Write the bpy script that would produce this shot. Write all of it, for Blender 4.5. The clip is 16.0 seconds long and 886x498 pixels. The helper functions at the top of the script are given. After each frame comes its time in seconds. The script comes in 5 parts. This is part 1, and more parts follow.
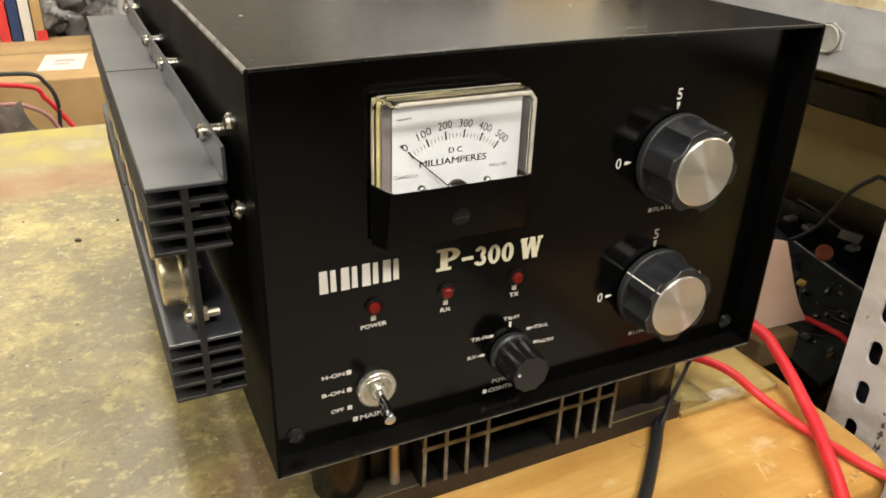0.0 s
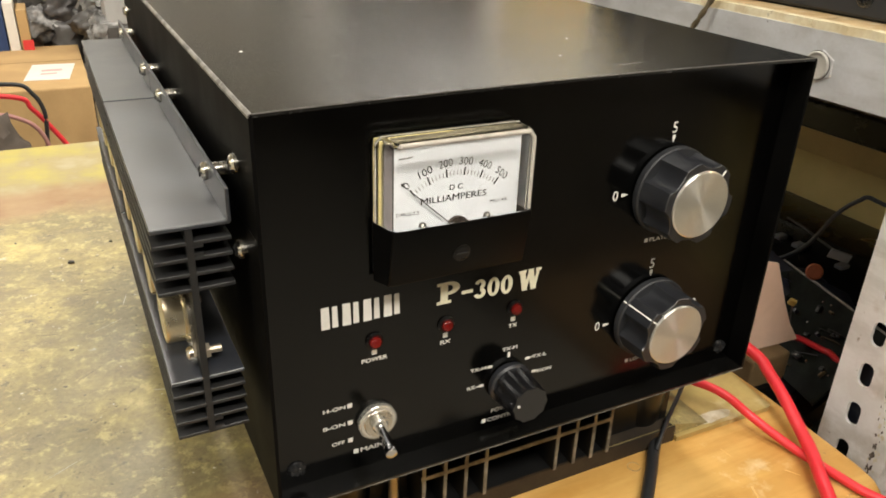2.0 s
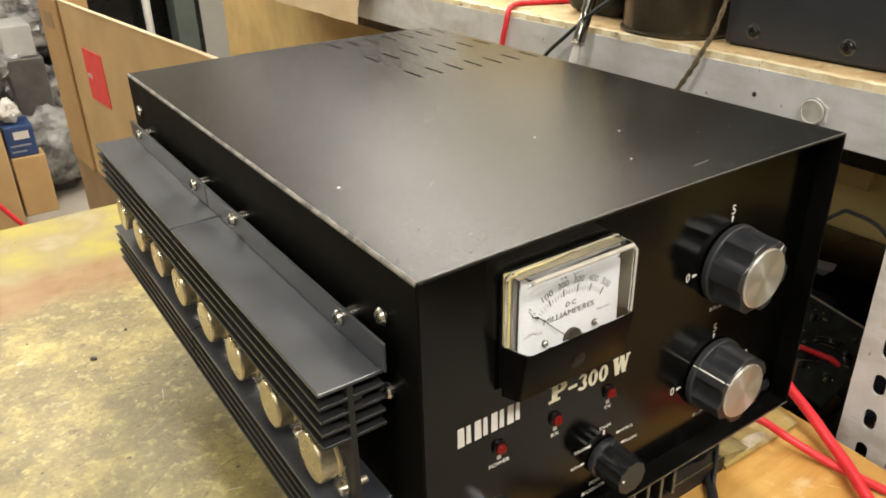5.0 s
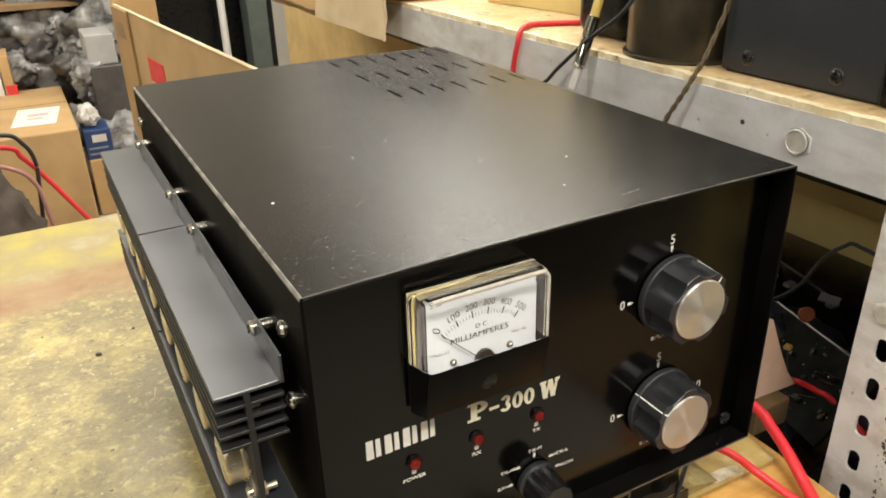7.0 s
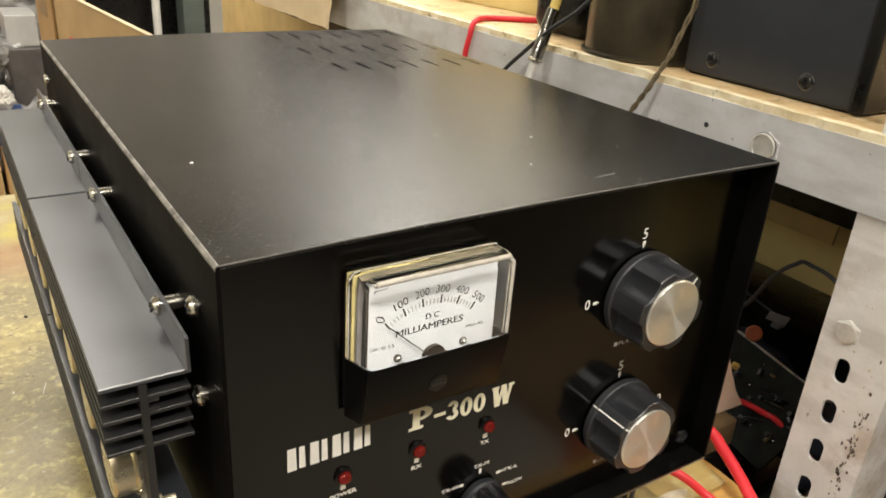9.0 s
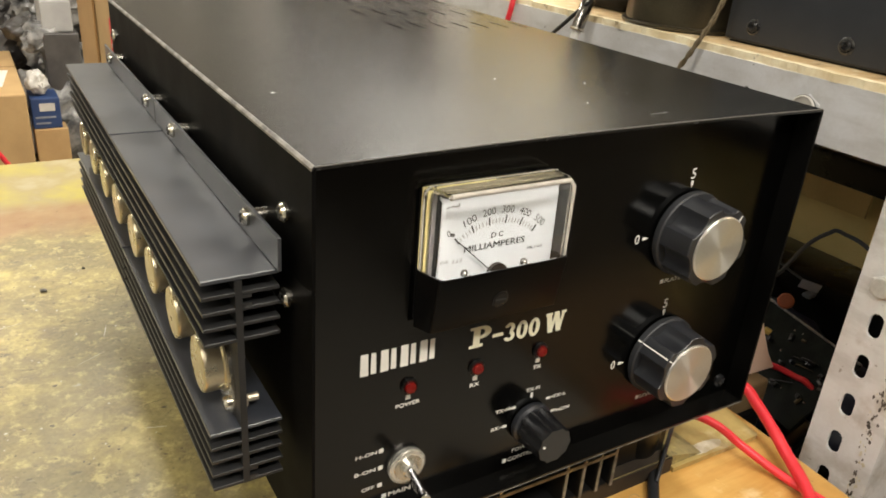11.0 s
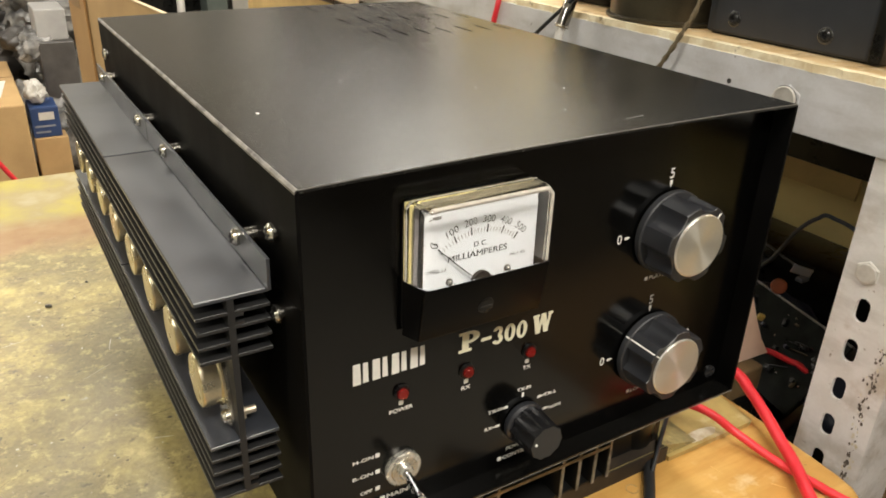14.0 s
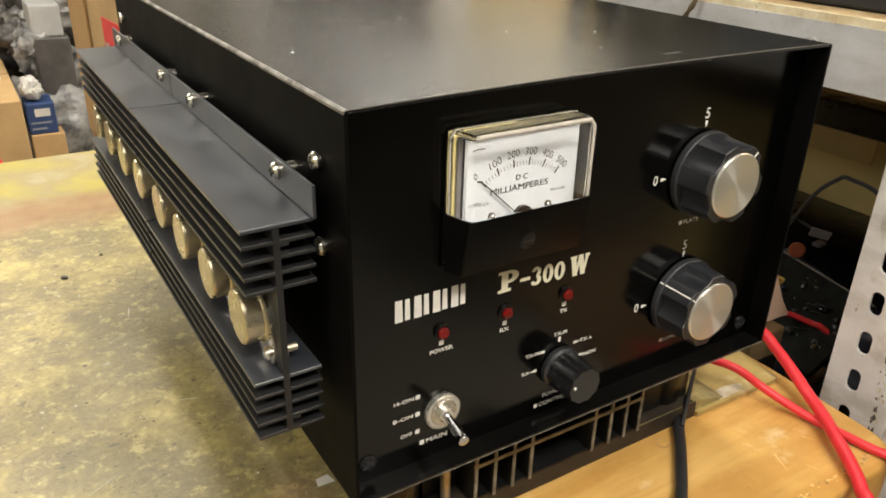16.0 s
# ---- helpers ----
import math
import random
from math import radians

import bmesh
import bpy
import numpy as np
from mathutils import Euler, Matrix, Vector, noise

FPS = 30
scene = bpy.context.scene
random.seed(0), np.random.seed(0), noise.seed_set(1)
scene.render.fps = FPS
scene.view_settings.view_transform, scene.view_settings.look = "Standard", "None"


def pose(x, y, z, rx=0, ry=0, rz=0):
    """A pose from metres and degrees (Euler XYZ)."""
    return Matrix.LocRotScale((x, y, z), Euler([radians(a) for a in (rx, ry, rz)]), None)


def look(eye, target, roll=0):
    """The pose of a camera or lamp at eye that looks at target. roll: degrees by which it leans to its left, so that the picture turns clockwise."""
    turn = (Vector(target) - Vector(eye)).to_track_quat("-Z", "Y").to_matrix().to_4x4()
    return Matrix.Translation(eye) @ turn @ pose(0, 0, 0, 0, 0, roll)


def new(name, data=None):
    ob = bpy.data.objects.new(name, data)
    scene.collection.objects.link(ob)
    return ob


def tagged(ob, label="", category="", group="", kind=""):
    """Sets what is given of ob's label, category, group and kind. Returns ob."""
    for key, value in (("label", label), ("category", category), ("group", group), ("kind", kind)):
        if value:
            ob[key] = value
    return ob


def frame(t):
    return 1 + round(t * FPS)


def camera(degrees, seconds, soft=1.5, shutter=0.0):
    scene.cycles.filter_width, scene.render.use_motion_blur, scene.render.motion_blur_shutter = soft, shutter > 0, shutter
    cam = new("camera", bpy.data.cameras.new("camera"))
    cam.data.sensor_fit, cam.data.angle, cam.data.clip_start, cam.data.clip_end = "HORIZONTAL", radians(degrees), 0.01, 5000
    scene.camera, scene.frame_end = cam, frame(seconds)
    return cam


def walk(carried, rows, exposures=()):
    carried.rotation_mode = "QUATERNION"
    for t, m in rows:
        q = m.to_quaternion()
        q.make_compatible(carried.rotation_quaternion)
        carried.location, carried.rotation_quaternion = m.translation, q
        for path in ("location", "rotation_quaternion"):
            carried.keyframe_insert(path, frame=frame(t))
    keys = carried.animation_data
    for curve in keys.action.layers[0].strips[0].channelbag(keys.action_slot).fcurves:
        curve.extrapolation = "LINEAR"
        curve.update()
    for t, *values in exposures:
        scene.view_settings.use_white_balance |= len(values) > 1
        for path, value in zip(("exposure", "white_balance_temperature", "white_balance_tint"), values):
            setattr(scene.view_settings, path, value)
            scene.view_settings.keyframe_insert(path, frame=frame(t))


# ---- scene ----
cam = camera(60.34, 16.0, soft=1.8)
PATH = [
    (0, (-0.04207, -0.21322, 0.25055), (0.75316, 1.39285, -0.63724), 1.848),
    (0.5, (-0.03618, -0.20945, 0.24770), (0.76680, 1.38396, -0.65577), 1.409),
    (1, (-0.02802, -0.20610, 0.24870), (0.79101, 1.37442, -0.66297), 1.494),
    (1.5, (-0.03920, -0.21034, 0.25601), (0.78490, 1.37978, -0.63414), 1.951),
    (2, (-0.04522, -0.20911, 0.26049), (0.78053, 1.39051, -0.61090), 2.039),
    (2.5, (-0.05480, -0.20834, 0.26040), (0.77608, 1.37696, -0.63206), 1.555),
    (3, (-0.07043, -0.18776, 0.26592), (0.81153, 1.32249, -0.70430), 0.445),
    (3.5, (-0.09739, -0.16149, 0.27052), (0.89081, 1.23840, -0.76086), 0.253),
    (4, (-0.11383, -0.15914, 0.29890), (0.94142, 1.22281, -0.68938), -0.863),
    (4.2, (-0.12064, -0.16296, 0.31142), (0.94101, 1.23687, -0.64429), -1.156),
    (6.3, (-0.05783, -0.17720, 0.30935), (0.79914, 1.40505, -0.56362), -1.271),
    (6.5, (-0.05606, -0.18918, 0.31667), (0.83137, 1.38378, -0.54254), -0.971),
    (7, (-0.05800, -0.20563, 0.31557), (0.79039, 1.38768, -0.54559), -1.500),
    (7.5, (-0.04484, -0.18569, 0.30460), (0.85656, 1.36561, -0.57910), -0.105),
    (8, (-0.04548, -0.18417, 0.29499), (0.90461, 1.34073, -0.58364), 1.943),
    (8.2, (-0.04645, -0.18156, 0.28930), (0.93170, 1.33775, -0.56797), 2.741),
    (10.3, (-0.05216, -0.17137, 0.28285), (0.96524, 1.35165, -0.52046), 4.845),
    (10.5, (-0.05810, -0.17605, 0.27835), (0.94910, 1.35196, -0.52833), 4.812),
    (11, (-0.07486, -0.18867, 0.26951), (0.89973, 1.34716, -0.56199), 4.508),
    (11.5, (-0.08504, -0.20170, 0.27205), (0.87405, 1.33815, -0.56997), 4.098),
    (12, (-0.07795, -0.19420, 0.26677), (0.87917, 1.34471, -0.57923), 3.748),
    (12.5, (-0.07708, -0.19579, 0.26754), (0.88475, 1.33891, -0.58073), 3.641),
    (13, (-0.07779, -0.19529, 0.26891), (0.88354, 1.33778, -0.58289), 3.566),
    (13.5, (-0.07395, -0.19248, 0.26915), (0.88669, 1.33445, -0.59437), 2.994),
    (14, (-0.07176, -0.19638, 0.27991), (0.88719, 1.33638, -0.57511), 2.046),
    (14.5, (-0.06367, -0.19075, 0.28080), (0.90149, 1.34301, -0.56541), 1.393),
    (15, (-0.05831, -0.18814, 0.27812), (0.91328, 1.33420, -0.58125), 1.375),
    (15.5, (-0.07461, -0.19460, 0.27276), (0.89126, 1.32435, -0.59895), 1.983),
    (16, (-0.08856, -0.19380, 0.25801), (0.87922, 1.33047, -0.60221), 1.436),
]
walk(cam, [(t, look(eye, target, roll)) for t, eye, target, roll in PATH])

# ---- world and lights ----
world = bpy.data.worlds.new("workshop_world")
scene.world = world
world.use_nodes = True
world.node_tree.nodes["Background"].inputs[0].default_value = (0.9, 0.88, 0.82, 1)
world.node_tree.nodes["Background"].inputs[1].default_value = 0.15
scene.view_settings.exposure = 0.0


def lamp(name, x, y, z, sx, sy, watts, colour, target):
    data = bpy.data.lights.new(name, "AREA")
    data.shape, data.size, data.size_y, data.energy, data.color = "RECTANGLE", sx, sy, watts, colour
    ob = new(name, data)
    ob.matrix_world = look((x, y, z), target)
    return ob


WARM = (1.0, 0.945, 0.845)
lamp("ceiling_tube_light", 0.55, 0.60, 1.52, 0.22, 1.2, 14, WARM, (0.55, 0.60, 0))
lamp("ceiling_tube_light", -0.05, 1.90, 1.52, 0.16, 1.6, 26, WARM, (-0.05, 1.90, 0))
lamp("ceiling_tube_light", 1.30, 1.45, 1.52, 0.30, 2.4, 36, WARM, (1.30, 1.45, 0))
# Unseen lamp added to brighten the wall mirrored in the case top.
lamp("unseen_wall_washer", 1.50, 2.45, 1.48, 0.20, 1.8, 30, WARM, (2.10, 2.45, 0.55))
lamp("ceiling_tube_light", -0.90, 3.00, 1.52, 0.20, 1.2, 30, WARM, (-0.90, 3.00, 0))
lamp("ceiling_tube_light", 0.10, -1.00, 1.52, 1.2, 0.24, 33, WARM, (0.10, -1.00, 0))
# Unseen lamp added to brighten the tan wall mirrored in the panel.
lamp("unseen_wall_washer", 1.82, -0.70, 1.40, 0.15, 0.6, 14, WARM, (2.10, -0.78, -0.20))
lamp("ceiling_tube_light", -1.90, -0.45, 1.45, 0.24, 1.2, 44, WARM, (-1.55, -0.40, 0))
lamp("ceiling_tube_light", -0.75, -0.55, 1.52, 0.40, 1.8, 13, WARM, (-0.90, -0.45, 0))

# ---- helpers ----
ROOT = {}


def thing(name, x, y, z, label, category, group="", kind=""):
    """An Empty at the base of a thing; its parts are given in world places."""
    ob = new(name)
    ob.empty_display_size = 0.02
    ob.matrix_basis = pose(x, y, z)
    ROOT[ob.name] = pose(x, y, z)
    return tagged(ob, label, category, group, kind)


def finish(name, bm, material, smooth=False):
    bmesh.ops.recalc_face_normals(bm, faces=bm.faces)
    me = bpy.data.meshes.new(name)
    bm.to_mesh(me)
    bm.free()
    if material is not None:
        me.materials.append(material)
    if smooth:
        me.shade_smooth()
        me.set_sharp_from_angle(angle=radians(smooth if smooth is not True else 40))
    return me


def part(name, bm, material, parent, label="", smooth=False):
    """Links bm, in world places, as one mesh under a thing or a part."""
    root = ROOT[parent.name]
    bm.transform(root.inverted())
    ob = new(name, finish(name, bm, material, smooth))
    ob.parent = parent
    ROOT[ob.name] = root
    return tagged(ob, label)


def solo(name, bm, material, label, category, group="", kind="", smooth=False):
    """A thing of one mesh, in world places, with its origin at its base."""
    lo = [min(v.co[i] for v in bm.verts) for i in range(3)]
    hi = [max(v.co[i] for v in bm.verts) for i in range(3)]
    m = pose((lo[0] + hi[0]) / 2, (lo[1] + hi[1]) / 2, lo[2])
    bm.transform(m.inverted())
    ob = new(name, finish(name, bm, material, smooth))
    ob.matrix_basis = m
    ROOT[ob.name] = m
    return tagged(ob, label, category, group, kind)


def join(*bms):
    out = bms[0]
    for other in bms[1:]:
        me = bpy.data.meshes.new("tmp")
        other.to_mesh(me)
        out.from_mesh(me)
        other.free()
        bpy.data.meshes.remove(me)
    return out


def box(x0, x1, y0, y1, z0, z1, bevel=0.0, seg=2):
    bm = bmesh.new()
    bmesh.ops.create_cube(bm, size=1)
    bm.transform(Matrix.Translation(((x0 + x1) / 2, (y0 + y1) / 2, (z0 + z1) / 2)) @ Matrix.Diagonal((x1 - x0, y1 - y0, z1 - z0, 1)))
    if bevel:
        bmesh.ops.bevel(bm, geom=bm.edges[:], offset=bevel, segments=seg, affect="EDGES", profile=0.5)
    return bm


def turned(bm, m):
    bm.transform(m)
    return bm


def lathe(profile, base, axis, n=32):
    """Solid of revolution: profile rows of (distance along axis, radius) from base."""
    bm = bmesh.new()
    rings = []
    profile = [(profile[0][0], profile[0][1] * 0.93)] + list(profile) + [(profile[-1][0], profile[-1][1] * 0.93)]
    for d, r in profile:
        rings.append([bm.verts.new((r * math.cos(2 * math.pi * k / n), r * math.sin(2 * math.pi * k / n), d)) for k in range(n)])
    for a, b in zip(rings, rings[1:]):
        for k in range(n):
            bm.faces.new((a[k], a[(k + 1) % n], b[(k + 1) % n], b[k]))
    bm.faces.new(rings[0][::-1])
    bm.faces.new(rings[-1])
    q = Vector((0, 0, 1)).rotation_difference(Vector(axis).normalized())
    bm.transform(Matrix.Translation(base) @ q.to_matrix().to_4x4())
    return bm


def cyl(base, axis, r, h, n=24, bevel=0.0):
    if bevel:
        return lathe([(0, r - bevel), (bevel, r), (h - bevel, r), (h, r - bevel)], base, axis, n)
    return lathe([(0, r), (h, r)], base, axis, n)


def prism(outline, a, b, plane="y"):
    """Extrudes a closed outline from a to b. plane y: outline in x, z; plane x: in y, z; plane z: in x, y."""
    put = {"y": lambda u, v, w: (u, w, v), "x": lambda u, v, w: (w, u, v), "z": lambda u, v, w: (u, v, w)}[plane]
    bm = bmesh.new()
    lo = [bm.verts.new(put(u, v, a)) for u, v in outline]
    hi = [bm.verts.new(put(u, v, b)) for u, v in outline]
    bm.faces.new(lo[::-1])
    bm.faces.new(hi)
    n = len(lo)
    for k in range(n):
        bm.faces.new((lo[k], lo[(k + 1) % n], hi[(k + 1) % n], hi[k]))
    return bm


def rounded(x0, x1, y0, y1, r, n=6):
    pts = []
    for cx, cy, a in ((x1 - r, y1 - r, 0), (x0 + r, y1 - r, 90), (x0 + r, y0 + r, 180), (x1 - r, y0 + r, 270)):
        for k in range(n + 1):
            t = radians(a + 90 * k / n)
            pts.append((cx + r * math.cos(t), cy + r * math.sin(t)))
    return pts


def tube(points, r, n=10, steps=8):
    """A round cable through the points, smoothed."""
    p = [Vector(q) for q in points]
    p = [2 * p[0] - p[1]] + p + [2 * p[-1] - p[-2]]
    line = []
    for i in range(1, len(p) - 2):
        for k in range(steps):
            t = k / steps
            a, b, c, d = p[i - 1:i + 3]
            line.append(0.5 * ((2 * b) + (c - a) * t + (2 * a - 5 * b + 4 * c - d) * t * t + (3 * b - a - 3 * c + d) * t ** 3))
    line.append(p[-2])
    bm = bmesh.new()
    rings = []
    up = Vector((0, 0, 1))
    for i, q in enumerate(line):
        d = (line[min(i + 1, len(line) - 1)] - line[max(i - 1, 0)]).normalized()
        s = d.cross(up)
        if s.length < 0.05:
            s = d.cross(Vector((1, 0, 0)))
        s.normalize()
        w = s.cross(d)
        rings.append([bm.verts.new(q + r * (math.cos(2 * math.pi * k / n) * s + math.sin(2 * math.pi * k / n) * w)) for k in range(n)])
    for a, b in zip(rings, rings[1:]):
        for k in range(n):
            bm.faces.new((a[k], a[(k + 1) % n], b[(k + 1) % n], b[k]))
    bm.faces.new(rings[0][::-1])
    bm.faces.new(rings[-1])
    return bm


def lettering(text, cx, cz, width, height, y, shear=0.0, bold=0.0):
    """Flat raised writing on a face that looks to -y, its middle at cx, cz."""
    curve = bpy.data.curves.new("writing", "FONT")
    curve.body, curve.size, curve.shear, curve.offset, curve.resolution_u = text, 1.0, shear, bold, 3
    ob = new("writing", curve)
    me = bpy.data.meshes.new_from_object(ob.evaluated_get(bpy.context.evaluated_depsgraph_get()))
    bpy.data.objects.remove(ob)
    bpy.data.curves.remove(curve)
    bm = bmesh.new()
    bm.from_mesh(me)
    bpy.data.meshes.remove(me)
    xs, ys = [v.co.x for v in bm.verts], [v.co.y for v in bm.verts]
    x0, x1, y0, y1 = min(xs), max(xs), min(ys), max(ys)
    for v in bm.verts:
        v.co = ((v.co.x - (x0 + x1) / 2) / (x1 - x0) * width + cx, y, (v.co.y - (y0 + y1) / 2) / (y1 - y0) * height + cz)
    return bm


def crumpled(x, y, z, sx, sy, sz, seed):
    bm = bmesh.new()
    bmesh.ops.create_icosphere(bm, subdivisions=4, radius=1)
    for v in bm.verts:
        p = v.co.copy()
        f = 1 + 0.35 * noise.noise(p * 1.7 + Vector((seed, 0, 0))) + 0.16 * noise.noise(p * 5 + Vector((0, seed, 0))) - 0.22 * abs(noise.noise(p * 4 + Vector((seed, 2, 1)))) - 0.10 * abs(noise.noise(p * 9 + Vector((1, seed, 3))))
        v.co = Vector((p.x * sx * f + x, p.y * sy * f + y, p.z * sz * f + z))
    return bm


# ---- materials ----
def material(name, a, b=None, rough=0.5, metal=0.0, scale=60.0, fine=900.0, bump=0.0, rough2=None, contrast=(0.35, 0.65), ior=1.5):
    """A surface between the colours a and b by noise at two scales, with fine relief."""
    m = bpy.data.materials.new(name)
    m.use_nodes = True
    t = m.node_tree
    bsdf = t.nodes["Principled BSDF"]
    bsdf.inputs["Metallic"].default_value, bsdf.inputs["Roughness"].default_value = metal, rough
    bsdf.inputs["IOR"].default_value = ior
    b = b or tuple(c * 0.8 for c in a)
    co = t.nodes.new("ShaderNodeTexCoord")
    n1, n2 = t.nodes.new("ShaderNodeTexNoise"), t.nodes.new("ShaderNodeTexNoise")
    n1.inputs["Scale"].default_value, n1.inputs["Detail"].default_value = scale, 6
    n2.inputs["Scale"].default_value, n2.inputs["Detail"].default_value = fine, 3
    add = t.nodes.new("ShaderNodeMath")
    add.operation = "MULTIPLY_ADD"
    add.inputs[1].default_value = 0.3
    ramp = t.nodes.new("ShaderNodeValToRGB")
    ramp.color_ramp.elements[0].position, ramp.color_ramp.elements[1].position = contrast[0] + 0.15, contrast[1] + 0.15
    ramp.color_ramp.elements[0].color, ramp.color_ramp.elements[1].color = (*a, 1), (*b, 1)
    for n in (n1, n2):
        t.links.new(co.outputs["Object"], n.inputs["Vector"])
    t.links.new(n2.outputs[0], add.inputs[0])
    t.links.new(n1.outputs[0], add.inputs[2])
    t.links.new(add.outputs[0], ramp.inputs[0])
    t.links.new(ramp.outputs[0], bsdf.inputs["Base Color"])
    if rough2 is not None:
        mr = t.nodes.new("ShaderNodeMapRange")
        mr.inputs[1].default_value, mr.inputs[2].default_value = contrast[0] + 0.15, contrast[1] + 0.15
        mr.inputs[3].default_value, mr.inputs[4].default_value = rough, rough2
        t.links.new(add.outputs[0], mr.inputs[0])
        t.links.new(mr.outputs[0], bsdf.inputs["Roughness"])
    if bump:
        bp = t.nodes.new("ShaderNodeBump")
        bp.inputs["Strength"].default_value, bp.inputs["Distance"].default_value = 0.6, bump
        t.links.new(n2.outputs[0], bp.inputs["Height"])
        t.links.new(bp.outputs[0], bsdf.inputs["Normal"])
    return m


def weather(m, colour, scale, lo, hi, amount=1.0, stretch=(1, 1, 1), detail=6, rough=0.6):
    """Lays stains, chips or dust of a colour over a surface where noise passes lo to hi."""
    t = m.node_tree
    b = t.nodes["Principled BSDF"]
    under = b.inputs["Base Color"].links[0].from_socket
    co, mp, n = t.nodes.new("ShaderNodeTexCoord"), t.nodes.new("ShaderNodeMapping"), t.nodes.new("ShaderNodeTexNoise")
    mp.inputs["Scale"].default_value = stretch
    mp.inputs["Location"].default_value = (scale * 0.37, 1.7, scale * 0.11)
    n.inputs["Scale"].default_value, n.inputs["Detail"].default_value, n.inputs["Roughness"].default_value = scale, detail, rough
    r = t.nodes.new("ShaderNodeMapRange")
    r.inputs[1].default_value, r.inputs[2].default_value, r.inputs[4].default_value = lo, hi, amount
    x = t.nodes.new("ShaderNodeMix")
    x.data_type = "RGBA"
    x.inputs[7].default_value = (*colour, 1)
    t.links.new(co.outputs["Object"], mp.inputs["Vector"])
    t.links.new(mp.outputs[0], n.inputs["Vector"])
    t.links.new(n.outputs[0], r.inputs[0])
    t.links.new(r.outputs[0], x.inputs[0])
    t.links.new(under, x.inputs[6])
    t.links.new(x.outputs[2], b.inputs["Base Color"])
    return m


# Base black raised: the top's grey haze is in the colour.
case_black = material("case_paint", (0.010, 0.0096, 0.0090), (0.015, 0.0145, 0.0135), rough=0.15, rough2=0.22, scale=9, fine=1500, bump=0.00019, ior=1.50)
weather(case_black, (0.05, 0.048, 0.043), 7, 0.55, 0.80, 0.22, detail=9, rough=0.7)
weather(case_black, (0.12, 0.116, 0.108), 480, 0.59, 0.70, 0.36, detail=4)
weather(case_black, (0.13, 0.125, 0.115), 24, 0.60, 0.72, 0.16, detail=10, rough=0.75)
lip_black = material("lip_paint", (0.0025, 0.0024, 0.0022), (0.005, 0.0048, 0.0044), rough=0.17, rough2=0.25, scale=9, fine=1300, bump=0.0001, ior=1.50)
weather(lip_black, (0.05, 0.048, 0.043), 30, 0.62, 0.80, 0.3, detail=9, rough=0.7)
# Darker, duller copy of the case paint; the sides' shade is in it.
shaded_side_black = material("shaded_side_paint", (0.0025, 0.0024, 0.0022), (0.004, 0.0038, 0.0036), rough=0.5, rough2=0.6, scale=30, fine=1500, bump=0.00002, ior=1.14)
panel_black = material("panel_paint", (0.0010, 0.0010, 0.0009), (0.0016, 0.0015, 0.0014), rough=0.13, rough2=0.18, scale=25, fine=2500, bump=0.00001, ior=1.44)
# Pale colour for worn paint and for the highlight on lit edges.
worn_lit_edge = material("worn_lit_edge_paint", (0.22, 0.208, 0.185), (0.075, 0.07, 0.062), rough=0.4, rough2=0.5, scale=160, fine=1200, contrast=(0.40, 0.66))
white_smear = material("dried_plaster", (0.62, 0.57, 0.45), (0.48, 0.41, 0.27), rough=0.5, scale=150, fine=700)
pale_scratch = material("pale_scratched_varnish", (0.72, 0.47, 0.18), (0.66, 0.40, 0.13), rough=0.5, scale=200)
pale_dirt = material("pale_dirt", (0.70, 0.66, 0.55), (0.52, 0.46, 0.32), rough=0.6, scale=90)
dark_dirt = material("dark_dirt", (0.10, 0.085, 0.05), (0.17, 0.14, 0.08), rough=0.6, scale=90)
# Near-black brown that paints the shade under the case front.
under_case_shade = material("under_case_shade_wood", (0.040, 0.028, 0.016), (0.022, 0.015, 0.009), rough=0.7, scale=60)
tan_sheet = weather(material("tan_hardboard", (0.44, 0.33, 0.12), (0.36, 0.26, 0.09), rough=0.32, rough2=0.5, scale=25, fine=300, bump=0.00005), (0.60, 0.50, 0.28), 45, 0.58, 0.68, 0.6)
dust_grey = material("pale_dust", (0.30, 0.285, 0.255), (0.16, 0.15, 0.135), rough=0.8, scale=300)
thin_wear = material("thin_worn_edge", (0.10, 0.095, 0.085), (0.16, 0.15, 0.135), rough=0.4, scale=120)
# Paler, bluish fin black: the sheen of exposed faces is in the colour.
sheen_fin_black = material("anodised_fin", (0.024, 0.027, 0.034), (0.040, 0.044, 0.054), rough=0.30, rough2=0.36, ior=1.8, metal=0.0, scale=40, fine=600, bump=0.00001)
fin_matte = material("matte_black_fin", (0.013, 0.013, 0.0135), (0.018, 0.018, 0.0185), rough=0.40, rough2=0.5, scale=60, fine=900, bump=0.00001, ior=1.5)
# Darker fin colour that holds the shade under the case; also used for pits.
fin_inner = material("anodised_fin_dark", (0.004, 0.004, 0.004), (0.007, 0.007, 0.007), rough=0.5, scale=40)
raw_end = material("raw_fin_end", (0.27, 0.245, 0.20), (0.11, 0.10, 0.082), rough=0.5, scale=200)
nickel = material("nickel", (0.72, 0.69, 0.62), (0.6, 0.57, 0.5), rough=0.18, rough2=0.28, metal=1.0, scale=200)
bright_nickel = material("bright_nickel", (0.80, 0.78, 0.72), (0.70, 0.68, 0.62), rough=0.14, rough2=0.22, metal=0.8, scale=300)
pin_metal = material("bright_screw", (0.75, 0.74, 0.72), (0.3, 0.3, 0.3), rough=0.25, metal=0.8, scale=900)
meter_black = material("meter_cover_black", (0.0014, 0.0014, 0.0014), (0.002, 0.002, 0.002), rough=0.34, rough2=0.42, scale=60, ior=1.24)
